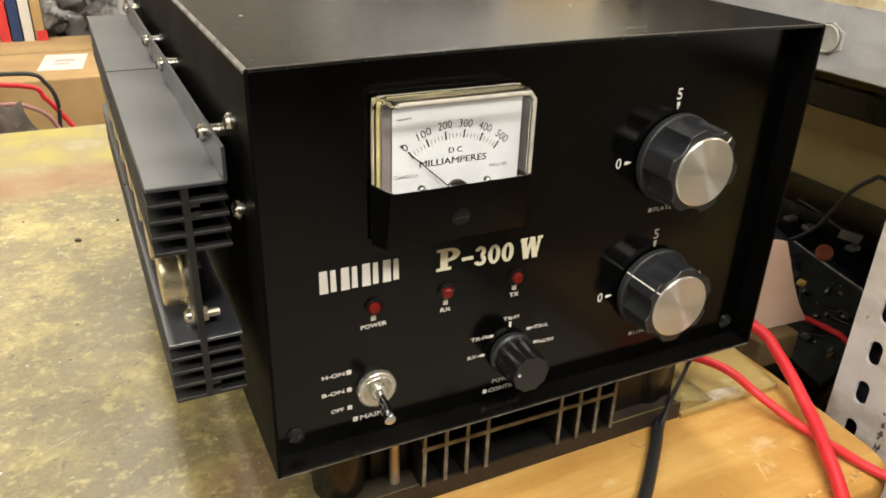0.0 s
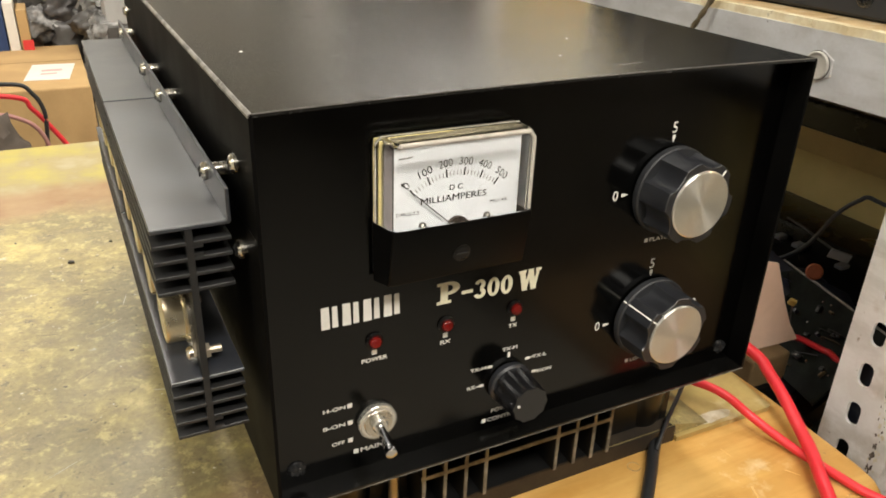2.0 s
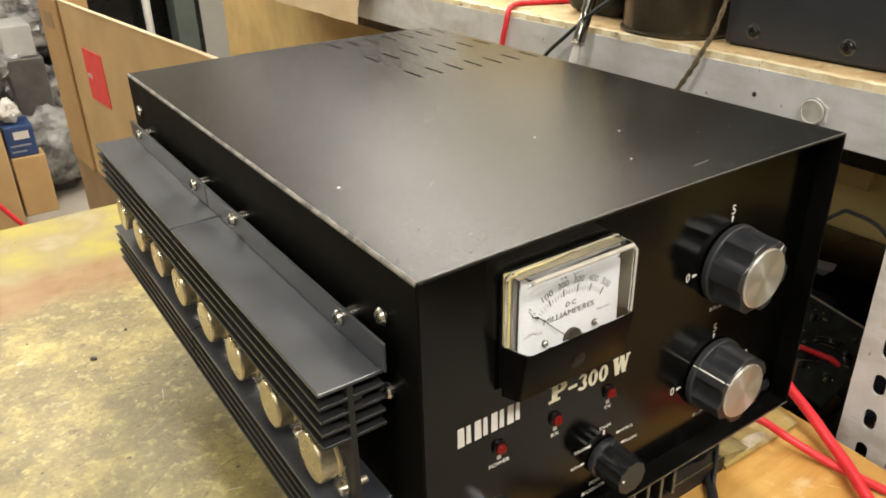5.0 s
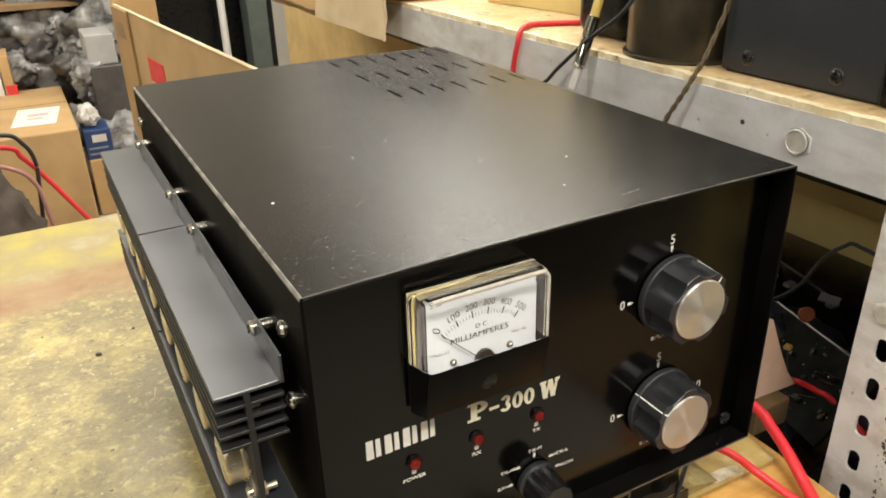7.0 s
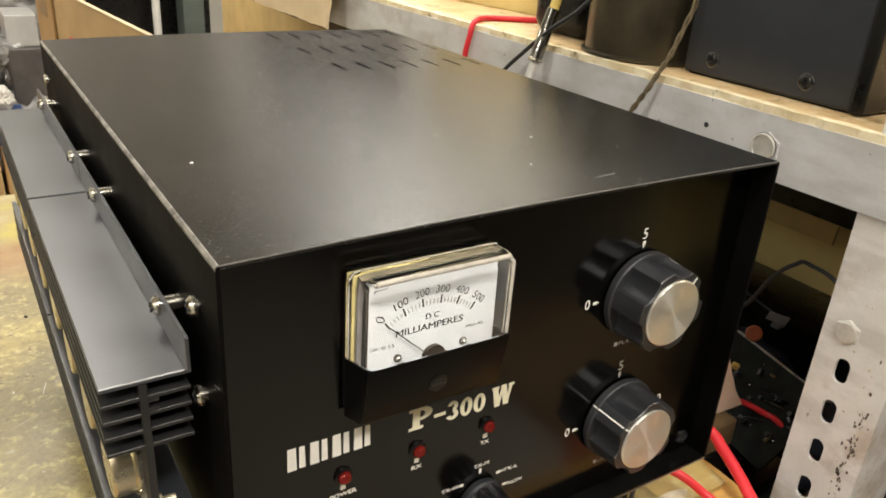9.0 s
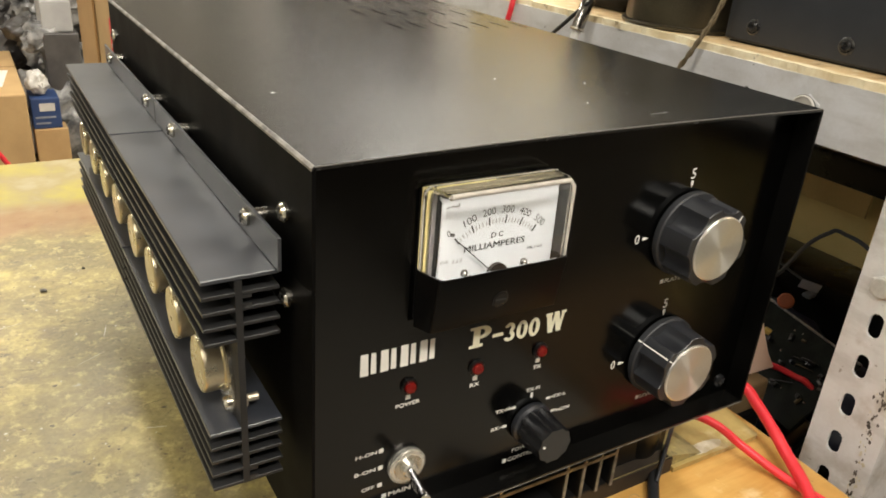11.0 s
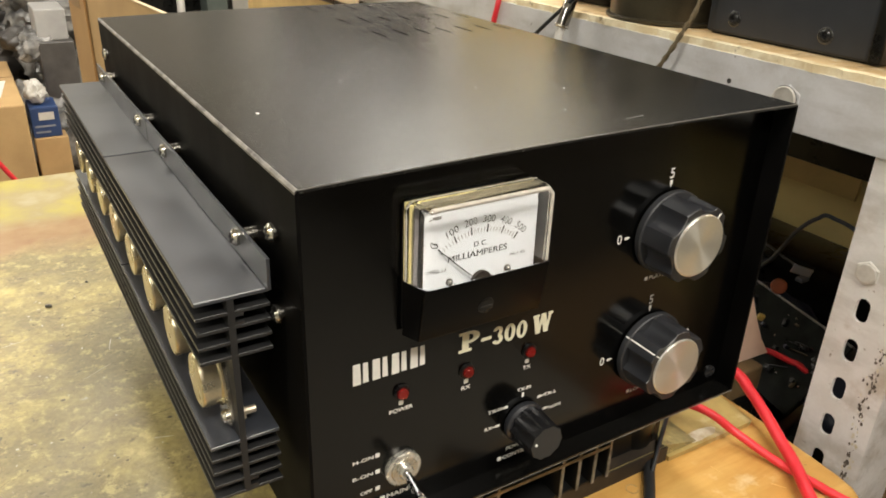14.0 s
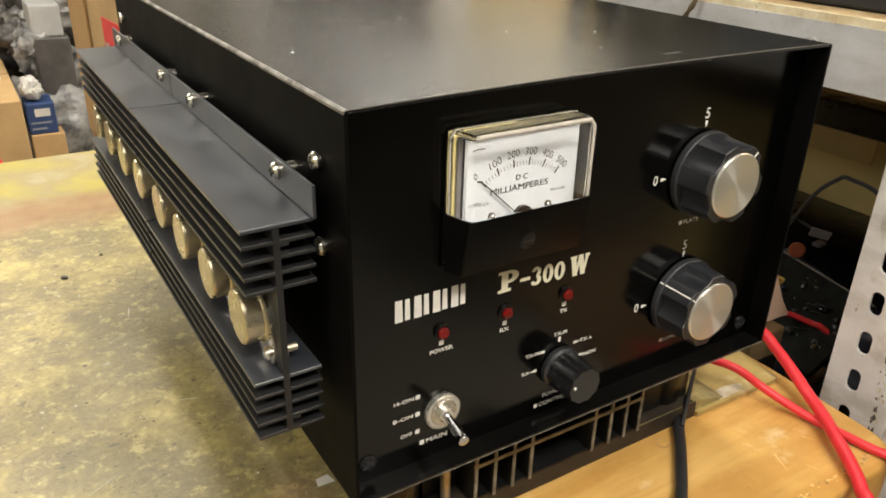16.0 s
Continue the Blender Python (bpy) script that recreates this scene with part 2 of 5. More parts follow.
can_metal = material("transistor_can", (0.60, 0.54, 0.39), (0.50, 0.44, 0.31), rough=0.26, rough2=0.34, metal=0.9, scale=150)
raw_metal = material("raw_metal", (0.5, 0.44, 0.34), (0.42, 0.36, 0.27), rough=0.35, metal=0.6, scale=150)
brass = material("brass", (0.7, 0.5, 0.2), (0.55, 0.38, 0.15), rough=0.3, metal=1.0, scale=150)
screw_dark = material("dark_screw", (0.11, 0.105, 0.10), (0.17, 0.16, 0.15), rough=0.28, metal=0.8, scale=400)
knob_black = material("knob_plastic", (0.014, 0.0148, 0.018), (0.020, 0.021, 0.025), rough=0.30, rough2=0.36, scale=40, fine=1800, bump=0.00001, ior=1.7)
knob_skirt = material("knob_skirt_plastic", (0.015, 0.016, 0.019), (0.021, 0.022, 0.025), rough=0.48, rough2=0.55, scale=40, fine=1800, bump=0.00001, ior=1.5)
selector_black = material("glossy_knob_plastic", (0.006, 0.006, 0.007), (0.009, 0.009, 0.010), rough=0.13, rough2=0.18, scale=40, ior=1.6)
chrome = material("polished_chrome", (0.72, 0.72, 0.74), (0.66, 0.66, 0.68), rough=0.05, rough2=0.09, metal=1.0, scale=120)
cup_metal = material("dark_cup_washer", (0.16, 0.16, 0.165), (0.10, 0.10, 0.105), rough=0.2, rough2=0.3, metal=0.9, scale=300)
black_screw = material("black_screw", (0.012, 0.012, 0.013), (0.02, 0.02, 0.021), rough=0.2, rough2=0.3, scale=300)
black_plastic = material("black_plastic", (0.003, 0.003, 0.003), (0.005, 0.005, 0.0045), rough=0.26, rough2=0.34, scale=60, ior=1.38)
white_ink = material("white_ink", (0.86, 0.84, 0.79), (0.80, 0.78, 0.73), rough=0.5, scale=300)
cream_ink = material("cream_ink", (0.86, 0.82, 0.63), (0.78, 0.74, 0.56), rough=0.5, scale=300)
dial_white = material("dial_paper", (0.67, 0.71, 0.78), (0.64, 0.68, 0.75), rough=0.6, scale=40)
dial_ink = material("dial_ink", (0.02, 0.02, 0.02), (0.03, 0.03, 0.03), rough=0.6, scale=200)
dial_grey = material("dial_grey_ink", (0.14, 0.14, 0.14), (0.2, 0.2, 0.2), rough=0.6, scale=200)
aged_cream = material("aged_cream_frame", (0.32, 0.29, 0.18), (0.26, 0.235, 0.14), rough=0.4, scale=80)
lilac_white = material("pale_dial_edge", (0.24, 0.225, 0.235), (0.19, 0.18, 0.19), rough=0.4, scale=90)
yellow_frame = material("yellowed_frame", (0.74, 0.65, 0.32), (0.66, 0.57, 0.26), rough=0.35, scale=60)
red_wire = material("red_cable", (0.75, 0.03, 0.045), (0.68, 0.025, 0.035), rough=0.4, rough2=0.5, scale=90)
black_wire = material("black_cable", (0.015, 0.016, 0.018), (0.025, 0.026, 0.028), rough=0.45, scale=90)
plywood = material("varnished_plywood", (0.55, 0.305, 0.082), (0.47, 0.25, 0.060), rough=0.3, rough2=0.45, scale=22, fine=160, bump=0.00005)
ply_edge = material("plywood_edge", (0.45, 0.3, 0.12), (0.25, 0.15, 0.06), rough=0.6, scale=90)
cardboard = material("cardboard", (0.50, 0.33, 0.15), (0.43, 0.28, 0.125), rough=0.8, scale=8, fine=300, bump=0.0001)
orange_card = material("orange_cardboard", (0.42, 0.25, 0.10), (0.36, 0.21, 0.085), rough=0.8, scale=9, fine=300)
cardboard_dark = material("cardboard_brown", (0.30, 0.19, 0.09), (0.24, 0.15, 0.07), rough=0.8, scale=8)
white_paper = material("white_paper", (0.75, 0.72, 0.68), (0.7, 0.67, 0.62), rough=0.7, scale=30)
red_print = material("red_print", (0.72, 0.05, 0.05), (0.65, 0.04, 0.04), rough=0.6, scale=40)
steel_paint = material("chipped_grey_paint", (0.75, 0.74, 0.74), (0.67, 0.655, 0.645), rough=0.5, rough2=0.6, scale=45, fine=500, bump=0.00006)
rust_dark = material("dark_rust", (0.13, 0.105, 0.085), (0.06, 0.05, 0.042), rough=0.75, scale=300)
rail_paint = material("bluish_grey_paint", (0.60, 0.605, 0.63), (0.52, 0.52, 0.53), rough=0.5, rough2=0.6, scale=38, fine=500, bump=0.00006)
weather(rail_paint, (0.33, 0.29, 0.25), 16, 0.56, 0.70, 0.6, detail=9)
weather(rail_paint, (0.38, 0.37, 0.36), 50, 0.5, 0.62, 0.45, (1, 0.25, 1), 8)
weather(rail_paint, (0.10, 0.085, 0.07), 110, 0.69, 0.72, 0.7, detail=6)
weather(steel_paint, (0.36, 0.29, 0.21), 20, 0.55, 0.68, 0.7, detail=9)
weather(steel_paint, (0.42, 0.40, 0.37), 55, 0.5, 0.62, 0.45, (1, 0.25, 1), 8)
weather(steel_paint, (0.22, 0.17, 0.12), 150, 0.665, 0.71, 0.7, detail=4)
weather(steel_paint, (0.07, 0.06, 0.05), 60, 0.722, 0.742, 0.7, detail=9)
weather(plywood, (0.30, 0.16, 0.05), 60, 0.62, 0.78, 0.5, (0.5, 1, 1), 8)
weather(plywood, (0.80, 0.52, 0.18), 30, 0.50, 0.66, 0.6, (0.12, 1, 1), 7)
weather(plywood, (0.82, 0.68, 0.42), 22, 0.62, 0.70, 0.6, (1, 1, 1), 8)
weather(plywood, (0.12, 0.07, 0.03), 130, 0.72, 0.75, 0.8, detail=3)
weather(cardboard, (0.36, 0.22, 0.10), 5, 0.5, 0.75, 0.6)
bolt_metal = material("zinc_bolt", (0.62, 0.6, 0.56), (0.5, 0.48, 0.44), rough=0.4, metal=0.2, scale=150)
shelf_wood = material("worn_shelf_board", (0.68, 0.50, 0.27), (0.56, 0.38, 0.18), rough=0.7, scale=30, fine=250, bump=0.0002)
weather(shelf_wood, (0.30, 0.21, 0.10), 30, 0.54, 0.68, 0.5, detail=9)
weather(shelf_wood, (0.16, 0.11, 0.055), 55, 0.60, 0.66, 0.7, detail=9)
weather(shelf_wood, (0.74, 0.66, 0.46), 70, 0.55, 0.63, 0.6, detail=8)
frayed_cream = material("frayed_cream_edge", (0.82, 0.74, 0.54), (0.66, 0.54, 0.33), rough=0.8, scale=70, fine=400, bump=0.0003)
weather(frayed_cream, (0.22, 0.16, 0.09), 70, 0.60, 0.66, 0.8, detail=9)
speaker_grey = material("speaker_enclosure", (0.022, 0.026, 0.034), (0.028, 0.032, 0.041), rough=0.5, scale=50, fine=1800, bump=0.00004)
dark_metal = material("dark_can", (0.10, 0.085, 0.055), (0.06, 0.05, 0.035), rough=0.3, metal=0.7, scale=30)
copper = material("copper_board", (0.86, 0.63, 0.50), (0.80, 0.57, 0.44), rough=0.5, scale=30)
weather(copper, (0.55, 0.36, 0.26), 12, 0.50, 0.70, 0.5)
pcb_green = material("old_circuit_board", (0.010, 0.013, 0.010), (0.004, 0.005, 0.004), rough=0.6, scale=90, ior=1.2)
brown_block = material("brown_block", (0.17, 0.115, 0.055), (0.11, 0.072, 0.032), rough=0.6, scale=60)
olive = material("olive_carton", (0.72, 0.58, 0.25), (0.58, 0.47, 0.19), rough=0.7, scale=18)
olive_flap = material("olive_brown_flap", (0.55, 0.42, 0.18), (0.44, 0.33, 0.14), rough=0.7, scale=18)
dim_white = material("dull_white_plastic", (0.24, 0.26, 0.31), (0.2, 0.22, 0.26), rough=0.5, scale=60)
grey_lead = material("grey_cable", (0.045, 0.05, 0.06), (0.06, 0.066, 0.08), rough=0.4, scale=90)
navy = material("navy_plastic", (0.010, 0.013, 0.028), (0.016, 0.02, 0.036), rough=0.4, scale=50)
orange_cap = material("orange_disc", (0.33, 0.085, 0.03), (0.26, 0.065, 0.02), rough=0.45, scale=100)
grey_bag = material("grey_plastic_bag", (0.26, 0.25, 0.235), (0.035, 0.035, 0.035), rough=0.22, rough2=0.4, scale=14, fine=50, bump=0.004)
dark_bag = material("dark_plastic_bag", (0.05, 0.045, 0.045), (0.09, 0.085, 0.08), rough=0.35, scale=12)
blue_print = material("blue_print", (0.017, 0.042, 0.13), (0.026, 0.058, 0.165), rough=0.5, scale=20)
wall_paint = material("workshop_wall", (0.52, 0.53, 0.47), (0.45, 0.46, 0.40), rough=0.8, scale=3, fine=80)
dark_wall = material("north_wall_paint", (0.62, 0.59, 0.52), (0.54, 0.51, 0.45), rough=0.7, scale=3, fine=80)
pale_wall = material("pale_wall", (0.80, 0.77, 0.66), (0.74, 0.70, 0.60), rough=0.8, scale=3, fine=80)
dim_wall = material("dull_brown_wall", (0.14, 0.125, 0.10), (0.11, 0.095, 0.08), rough=0.8, scale=3, fine=80)
tan_wall = material("warm_tan_wall", (0.66, 0.50, 0.31), (0.58, 0.43, 0.26), rough=0.8, scale=3, fine=80)
ceiling_paint = material("ceiling_panel", (0.56, 0.54, 0.49), (0.50, 0.48, 0.43), rough=0.9, scale=3, fine=80)
floor_paint = material("concrete_floor", (0.38, 0.35, 0.30), (0.31, 0.285, 0.24), rough=0.8, scale=5, fine=90)
green_paint = material("green_steel", (0.065, 0.080, 0.072), (0.05, 0.062, 0.056), rough=0.5, scale=12)
pale_plastic = material("pale_plastic", (0.62, 0.6, 0.56), (0.5, 0.48, 0.45), rough=0.5, scale=10)
cord_brown = material("cord_brown", (0.13, 0.095, 0.05), (0.08, 0.06, 0.03), rough=0.8, scale=300)
pink_print = material("pink_print", (0.72, 0.40, 0.38), (0.66, 0.35, 0.33), rough=0.6, scale=60)
dull_grey = material("dull_grey_plastic", (0.40, 0.395, 0.39), (0.32, 0.315, 0.31), rough=0.5, scale=10)
white_bag = material("pale_plastic_bag", (0.36, 0.35, 0.34), (0.05, 0.05, 0.05), rough=0.2, rough2=0.4, scale=16, fine=60, bump=0.004)
dull_pink = material("dull_pink_cable", (0.42, 0.21, 0.19), (0.36, 0.17, 0.155), rough=0.5, scale=60)
canvas_brown = material("canvas", (0.10, 0.08, 0.065), (0.065, 0.052, 0.042), rough=0.9, scale=20, fine=200, bump=0.001)
rag_cream = material("cream_carton", (0.62, 0.50, 0.33), (0.52, 0.4, 0.24), rough=0.75, scale=15)


def spun_metal():
    """Spun aluminium: streaks that run round the middle of the disc."""
    m = material("spun_aluminium", (0.92, 0.90, 0.84), (0.84, 0.82, 0.76), rough=0.30, metal=0.85, scale=40)
    t = m.node_tree
    b = t.nodes["Principled BSDF"]
    tan = t.nodes.new("ShaderNodeTangent")
    tan.direction_type, tan.axis = "RADIAL", "Y"
    b.inputs["Anisotropic"].default_value, b.inputs["Anisotropic Rotation"].default_value = 0.93, 0.25
    t.links.new(tan.outputs[0], b.inputs["Tangent"])
    return m


def clear(name, colour, ior=1.45, rough=0.02, through_it=1.0):
    m = bpy.data.materials.new(name)
    m.use_nodes = True
    b = m.node_tree.nodes["Principled BSDF"]
    b.inputs["Base Color"].default_value = (*colour, 1)
    b.inputs["Transmission Weight"].default_value, b.inputs["IOR"].default_value, b.inputs["Roughness"].default_value = through_it, ior, rough
    return m


spun = spun_metal()
acrylic = clear("clear_acrylic", (0.97, 0.95, 0.90))
led_red = clear("red_led_lens", (0.50, 0.03, 0.025), rough=0.06, through_it=0.85)
led_die = material("red_led_die", (0.32, 0.03, 0.03), (0.26, 0.025, 0.025), rough=0.5)


def bench_material():
    """A stained work board: olive grey dirt over yellowed varnish, a yellow spill and a brown patch near its far edge."""
    m = bpy.data.materials.new("stained_bench_board")
    m.use_nodes = True
    t = m.node_tree
    b = t.nodes["Principled BSDF"]
    co = t.nodes.new("ShaderNodeTexCoord")

    def noise_at(scale, detail=6, rough=0.6):
        n = t.nodes.new("ShaderNodeTexNoise")
        n.inputs["Scale"].default_value, n.inputs["Detail"].default_value, n.inputs["Roughness"].default_value = scale, detail, rough
        t.links.new(co.outputs["Object"], n.inputs["Vector"])
        return n.outputs[0]

    def ramp_of(value, *stops):
        r = t.nodes.new("ShaderNodeValToRGB")
        el = r.color_ramp.elements
        while len(el) < len(stops):
            el.new(0.5)
        for e, (p, c) in zip(el, stops):
            e.position, e.color = p, (*c, 1)
        t.links.new(value, r.inputs[0])
        return r.outputs[0]

    def mix(fac, a, c):
        x = t.nodes.new("ShaderNodeMix")
        x.data_type = "RGBA"
        t.links.new(fac, x.inputs[0])
        for s, v in ((6, a), (7, c)):
            if isinstance(v, tuple):
                x.inputs[s].default_value = (*v, 1)
            else:
                t.links.new(v, x.inputs[s])
        return x.outputs[2]

    sep = t.nodes.new("ShaderNodeSeparateXYZ")
    t.links.new(co.outputs["Object"], sep.inputs[0])

    def band(axis, lo, hi, wobble, size):
        """1 past a wavy line between lo and hi along an axis."""
        a = t.nodes.new("ShaderNodeMath")
        a.operation = "MULTIPLY_ADD"
        t.links.new(noise_at(size, 4), a.inputs[0])
        a.inputs[1].default_value = wobble
        t.links.new(sep.outputs[axis], a.inputs[2])
        r = t.nodes.new("ShaderNodeMapRange")
        r.inputs[1].default_value, r.inputs[2].default_value = lo + wobble / 2, hi + wobble / 2
        t.links.new(a.outputs[0], r.inputs[0])
        return r.outputs[0]

    def times(a, c):
        x = t.nodes.new("ShaderNodeMath")
        x.operation = "MULTIPLY"
        t.links.new(a, x.inputs[0])
        t.links.new(c, x.inputs[1])
        return x.outputs[0]

    base = ramp_of(noise_at(17, 9, 0.70), (0.41, (0.26, 0.215, 0.095)), (0.50, (0.375, 0.305, 0.12)), (0.59, (0.54, 0.44, 0.158)))
    stain = ramp_of(noise_at(6, 7, 0.62), (0.45, (0, 0, 0)), (0.60, (0.6, 0.6, 0.6)))
    cloud = ramp_of(noise_at(38, 8, 0.66), (0.36, (0.75, 0.75, 0.75)), (0.50, (0, 0, 0)))
    fleck = ramp_of(noise_at(95, 9, 0.74), (0.53, (0, 0, 0)), (0.61, (0.55, 0.55, 0.55)))
    grime_and_shade = ramp_of(noise_at(90, 9, 0.75), (0.35, (0.85, 0.85, 0.85)), (0.41, (0, 0, 0)))
    vein = ramp_of(noise_at(26, 8, 0.62), (0.492, (0, 0, 0)), (0.5, (0.6, 0.6, 0.6)), (0.508, (0, 0, 0)))
    smear = ramp_of(noise_at(33, 6, 0.6), (0.68, (0, 0, 0)), (0.74, (0.7, 0.7, 0.7)))
    crumb = ramp_of(noise_at(210, 4, 0.6), (0.70, (0, 0, 0)), (0.73, (0.9, 0.9, 0.9)))
    col = mix(stain, base, (0.23, 0.20, 0.105))
    col = mix(cloud, col, (0.22, 0.18, 0.095))
    col = mix(fleck, col, (0.68, 0.565, 0.24))
    col = mix(vein, col, (0.20, 0.15, 0.07))
    col = mix(grime_and_shade, col, (0.13, 0.11, 0.065))
    col = mix(crumb, col, (0.82, 0.79, 0.70))
    spot = t.nodes.new("ShaderNodeVectorMath")
    spot.operation = "DISTANCE"
    t.links.new(co.outputs["Object"], spot.inputs[0])
    spot.inputs[1].default_value = (0.478, -0.272, 0.01)
    wob = t.nodes.new("ShaderNodeMath")
    wob.operation = "MULTIPLY_ADD"
    t.links.new(noise_at(45, 5), wob.inputs[0])
    wob.inputs[1].default_value = 0.05
    t.links.new(spot.outputs["Value"], wob.inputs[2])
    col = mix(ramp_of(wob.outputs[0], (0.035, (0.4, 0.4, 0.4)), (0.055, (0, 0, 0))), col, (0.21, 0.095, 0.06))
    mulc = mix(smear, col, (0.72, 0.68, 0.58))
    grain = ramp_of(noise_at(330, 4, 0.7), (0.36, (0.72, 0.70, 0.66)), (0.62, (1.0, 1.0, 1.0)))
    gm = t.nodes.new("ShaderNodeMix")
    gm.data_type, gm.blend_type = "RGBA", "MULTIPLY"
    gm.inputs[0].default_value = 0.75
    t.links.new(mulc, gm.inputs[6])
    t.links.new(grain, gm.inputs[7])
    mulc = gm.outputs[2]
    brown = ramp_of(noise_at(30, 5), (0.35, (0.27, 0.145, 0.055)), (0.65, (0.345, 0.225, 0.10)))
    yellow = ramp_of(noise_at(22, 5), (0.35, (0.40, 0.335, 0.055)), (0.55, (0.325, 0.262, 0.11)), (0.7, (0.385, 0.33, 0.19)))
    col = mix(band(1, 0.10, 0.13, 0.10, 9), mulc, brown)
    col = mix(band(1, 0.165, 0.185, 0.08, 11), col, yellow)
    dark = ramp_of(noise_at(150, 3), (0.265, (0.15, 0.15, 0.12)), (0.29, (1, 1, 1)))
    m2 = t.nodes.new("ShaderNodeMix")
    m2.data_type, m2.blend_type = "RGBA", "MULTIPLY"
    m2.inputs[0].default_value = 0.6
    t.links.new(col, m2.inputs[6])
    t.links.new(dark, m2.inputs[7])
    t.links.new(m2.outputs[2], b.inputs["Base Color"])
    r = t.nodes.new("ShaderNodeMapRange")
    r.inputs[3].default_value, r.inputs[4].default_value = 0.28, 0.6
    t.links.new(noise_at(20), r.inputs[0])
    t.links.new(r.outputs[0], b.inputs["Roughness"])
    bp = t.nodes.new("ShaderNodeBump")
    bp.inputs["Strength"].default_value, bp.inputs["Distance"].default_value = 0.5, 0.0003
    t.links.new(noise_at(180, 4), bp.inputs["Height"])
    t.links.new(bp.outputs[0], b.inputs["Normal"])
    return m


bench_top = bench_material()

# ---- room ----
FLOOR, CEIL, BENCH, PLY = -0.85, 1.55, 0.004, -0.006
solo("floor", box(-2.2, 2.2, -3.3, 4.2, FLOOR - 0.05, FLOOR), floor_paint, "grey-brown concrete workshop floor", "floor", kind="structure")
solo("ceiling", box(-2.2, 2.2, -3.3, 4.2, CEIL, CEIL + 0.05), ceiling_paint, "pale painted ceiling", "ceiling", kind="structure")
solo("wall_north", box(-2.2, 2.2, 4.1, 4.2, FLOOR, CEIL), dark_wall, "dull beige workshop wall", "wall", kind="structure")
# Unseen wall kept dull to hold down the panel's reflection.
solo("wall_south", box(-2.2, 2.2, -3.3, -3.2, FLOOR, CEIL), dim_wall, "unseen wall, dull brown to darken reflections", "wall", kind="structure")
# Unseen block added so the front panel mirrors something dark.
solo("reflection_blocker", box(0.95, 2.0995, -3.1995, -1.32, FLOOR, CEIL), dim_wall, "unseen dull brown block added to darken reflections", "wall", kind="structure")
solo("wall_west", box(-2.2, -2.1, -3.2, 4.1, FLOOR, CEIL), wall_paint, "dull beige workshop wall", "wall", kind="structure")
# Unseen east wall, split into tones that shape the amplifier's reflections.
solo("wall_east", box(2.1, 2.2, 1.45, 3.40, FLOOR, CEIL), pale_wall, "unseen wall section, pale for a bright reflected band", "wall", kind="structure")
solo("wall_east_south", box(2.1, 2.2, -3.2, -1.30, FLOOR, CEIL), dim_wall, "unseen wall, dull brown to darken reflections", "wall", kind="structure")
solo("wall_east_middle", box(2.1, 2.2, -1.30, -0.30, FLOOR, CEIL), tan_wall, "unseen wall section, tan for a warm reflection", "wall", kind="structure")
solo("wall_east_centre", box(2.1, 2.2, -0.30, 1.45, FLOOR, CEIL), dim_wall, "unseen wall, dull brown to darken reflections", "wall", kind="structure")
solo("wall_east_north", box(2.1, 2.2, 3.40, 4.1, FLOOR, CEIL), dim_wall, "unseen wall, dull brown to darken reflections", "wall", kind="structure")

# ---- bench ----
bench = thing("workbench", -0.3, 0.3, FLOOR, "wooden workbench with a varnished plywood top", "workbench")
top = prism([(-1.2, -0.0565), (0.268, -0.0565), (0.281, -0.0550), (0.289, -0.0510), (0.2935, -0.0440), (0.2955, -0.0340), (0.2950, 0.03), (0.2925, 0.62), (-1.2, 0.62)], PLY - 0.045, PLY, "z")
bmesh.ops.bevel(top, geom=[e for e in top.edges if all(v.co.z > PLY - 0.001 for v in e.verts)], offset=0.0055, segments=5, affect="EDGES", profile=0.5)
part("benchtop", top, plywood, bench, "orange varnished plywood top with a rounded worn corner", 50)
for lx in (-1.15, 0.22):
    for ly in (-0.03, 0.57):
        part("leg", box(lx, lx + 0.06, ly, ly + 0.04, FLOOR, PLY - 0.045, 0.003), cardboard_dark, bench)
board = thing("work_board", -0.48, 0.33, PLY, "stained olive and yellow board lying on the workbench", "board")
part("sheet", prism([(-1.18, 0.0225), (0.2165, 0.0225), (0.2165, 0.30), (0.280, 0.30), (0.280, 0.632), (-1.18, 0.632)], PLY, BENCH, "z"), bench_top, board)
part("bevelled_end", prism([(0.2166, PLY + 0.0001), (0.2166, BENCH - 0.0001), (0.2172, BENCH - 0.0001), (0.2420, PLY + 0.0032), (0.2420, PLY + 0.0031)], 0.0226, 0.2948, "y"), bench_top, board)
# The edge's colour carries the shade under the amplifier.
part("front_edge", box(-1.18, 0.2165, 0.0215, 0.0224, PLY + 0.0001, BENCH - 0.0003), under_case_shade, board, "cut edge darkened for the shade under the case")
# Thin dark sheet painting the amplifier's shade on the board.
shade_line = [(0.0240 + 0.0083 * k, 0.052 + 0.010 * noise.noise(Vector((k * 0.7, 4, 1)))) for k in range(24)]
part("grime_and_shade", prism([(0.0255, 0.0226), (0.2150, 0.0226)] + shade_line[::-1], BENCH - 0.0001, BENCH + 0.0002, "z"), under_case_shade, board, "painted shade along the front of the board")
solo("hardboard_sheet", prism([(0.2175, 0.0202), (0.284, 0.0190), (0.2868, 0.0200), (0.2905, 0.052), (0.2890, 0.295), (0.2175, 0.295)], PLY, PLY + 0.003, "z"), tan_sheet, "thin tan hardboard sheet beside the work board", "board")
part("ring_stain", tube([(0.184 + 0.0032 * math.cos(0.5 * k), 0.014 + 0.0032 * math.sin(0.5 * k), PLY) for k in range(12)], 0.00035, 6, 3), ply_edge, bench, "small dark ring stain")

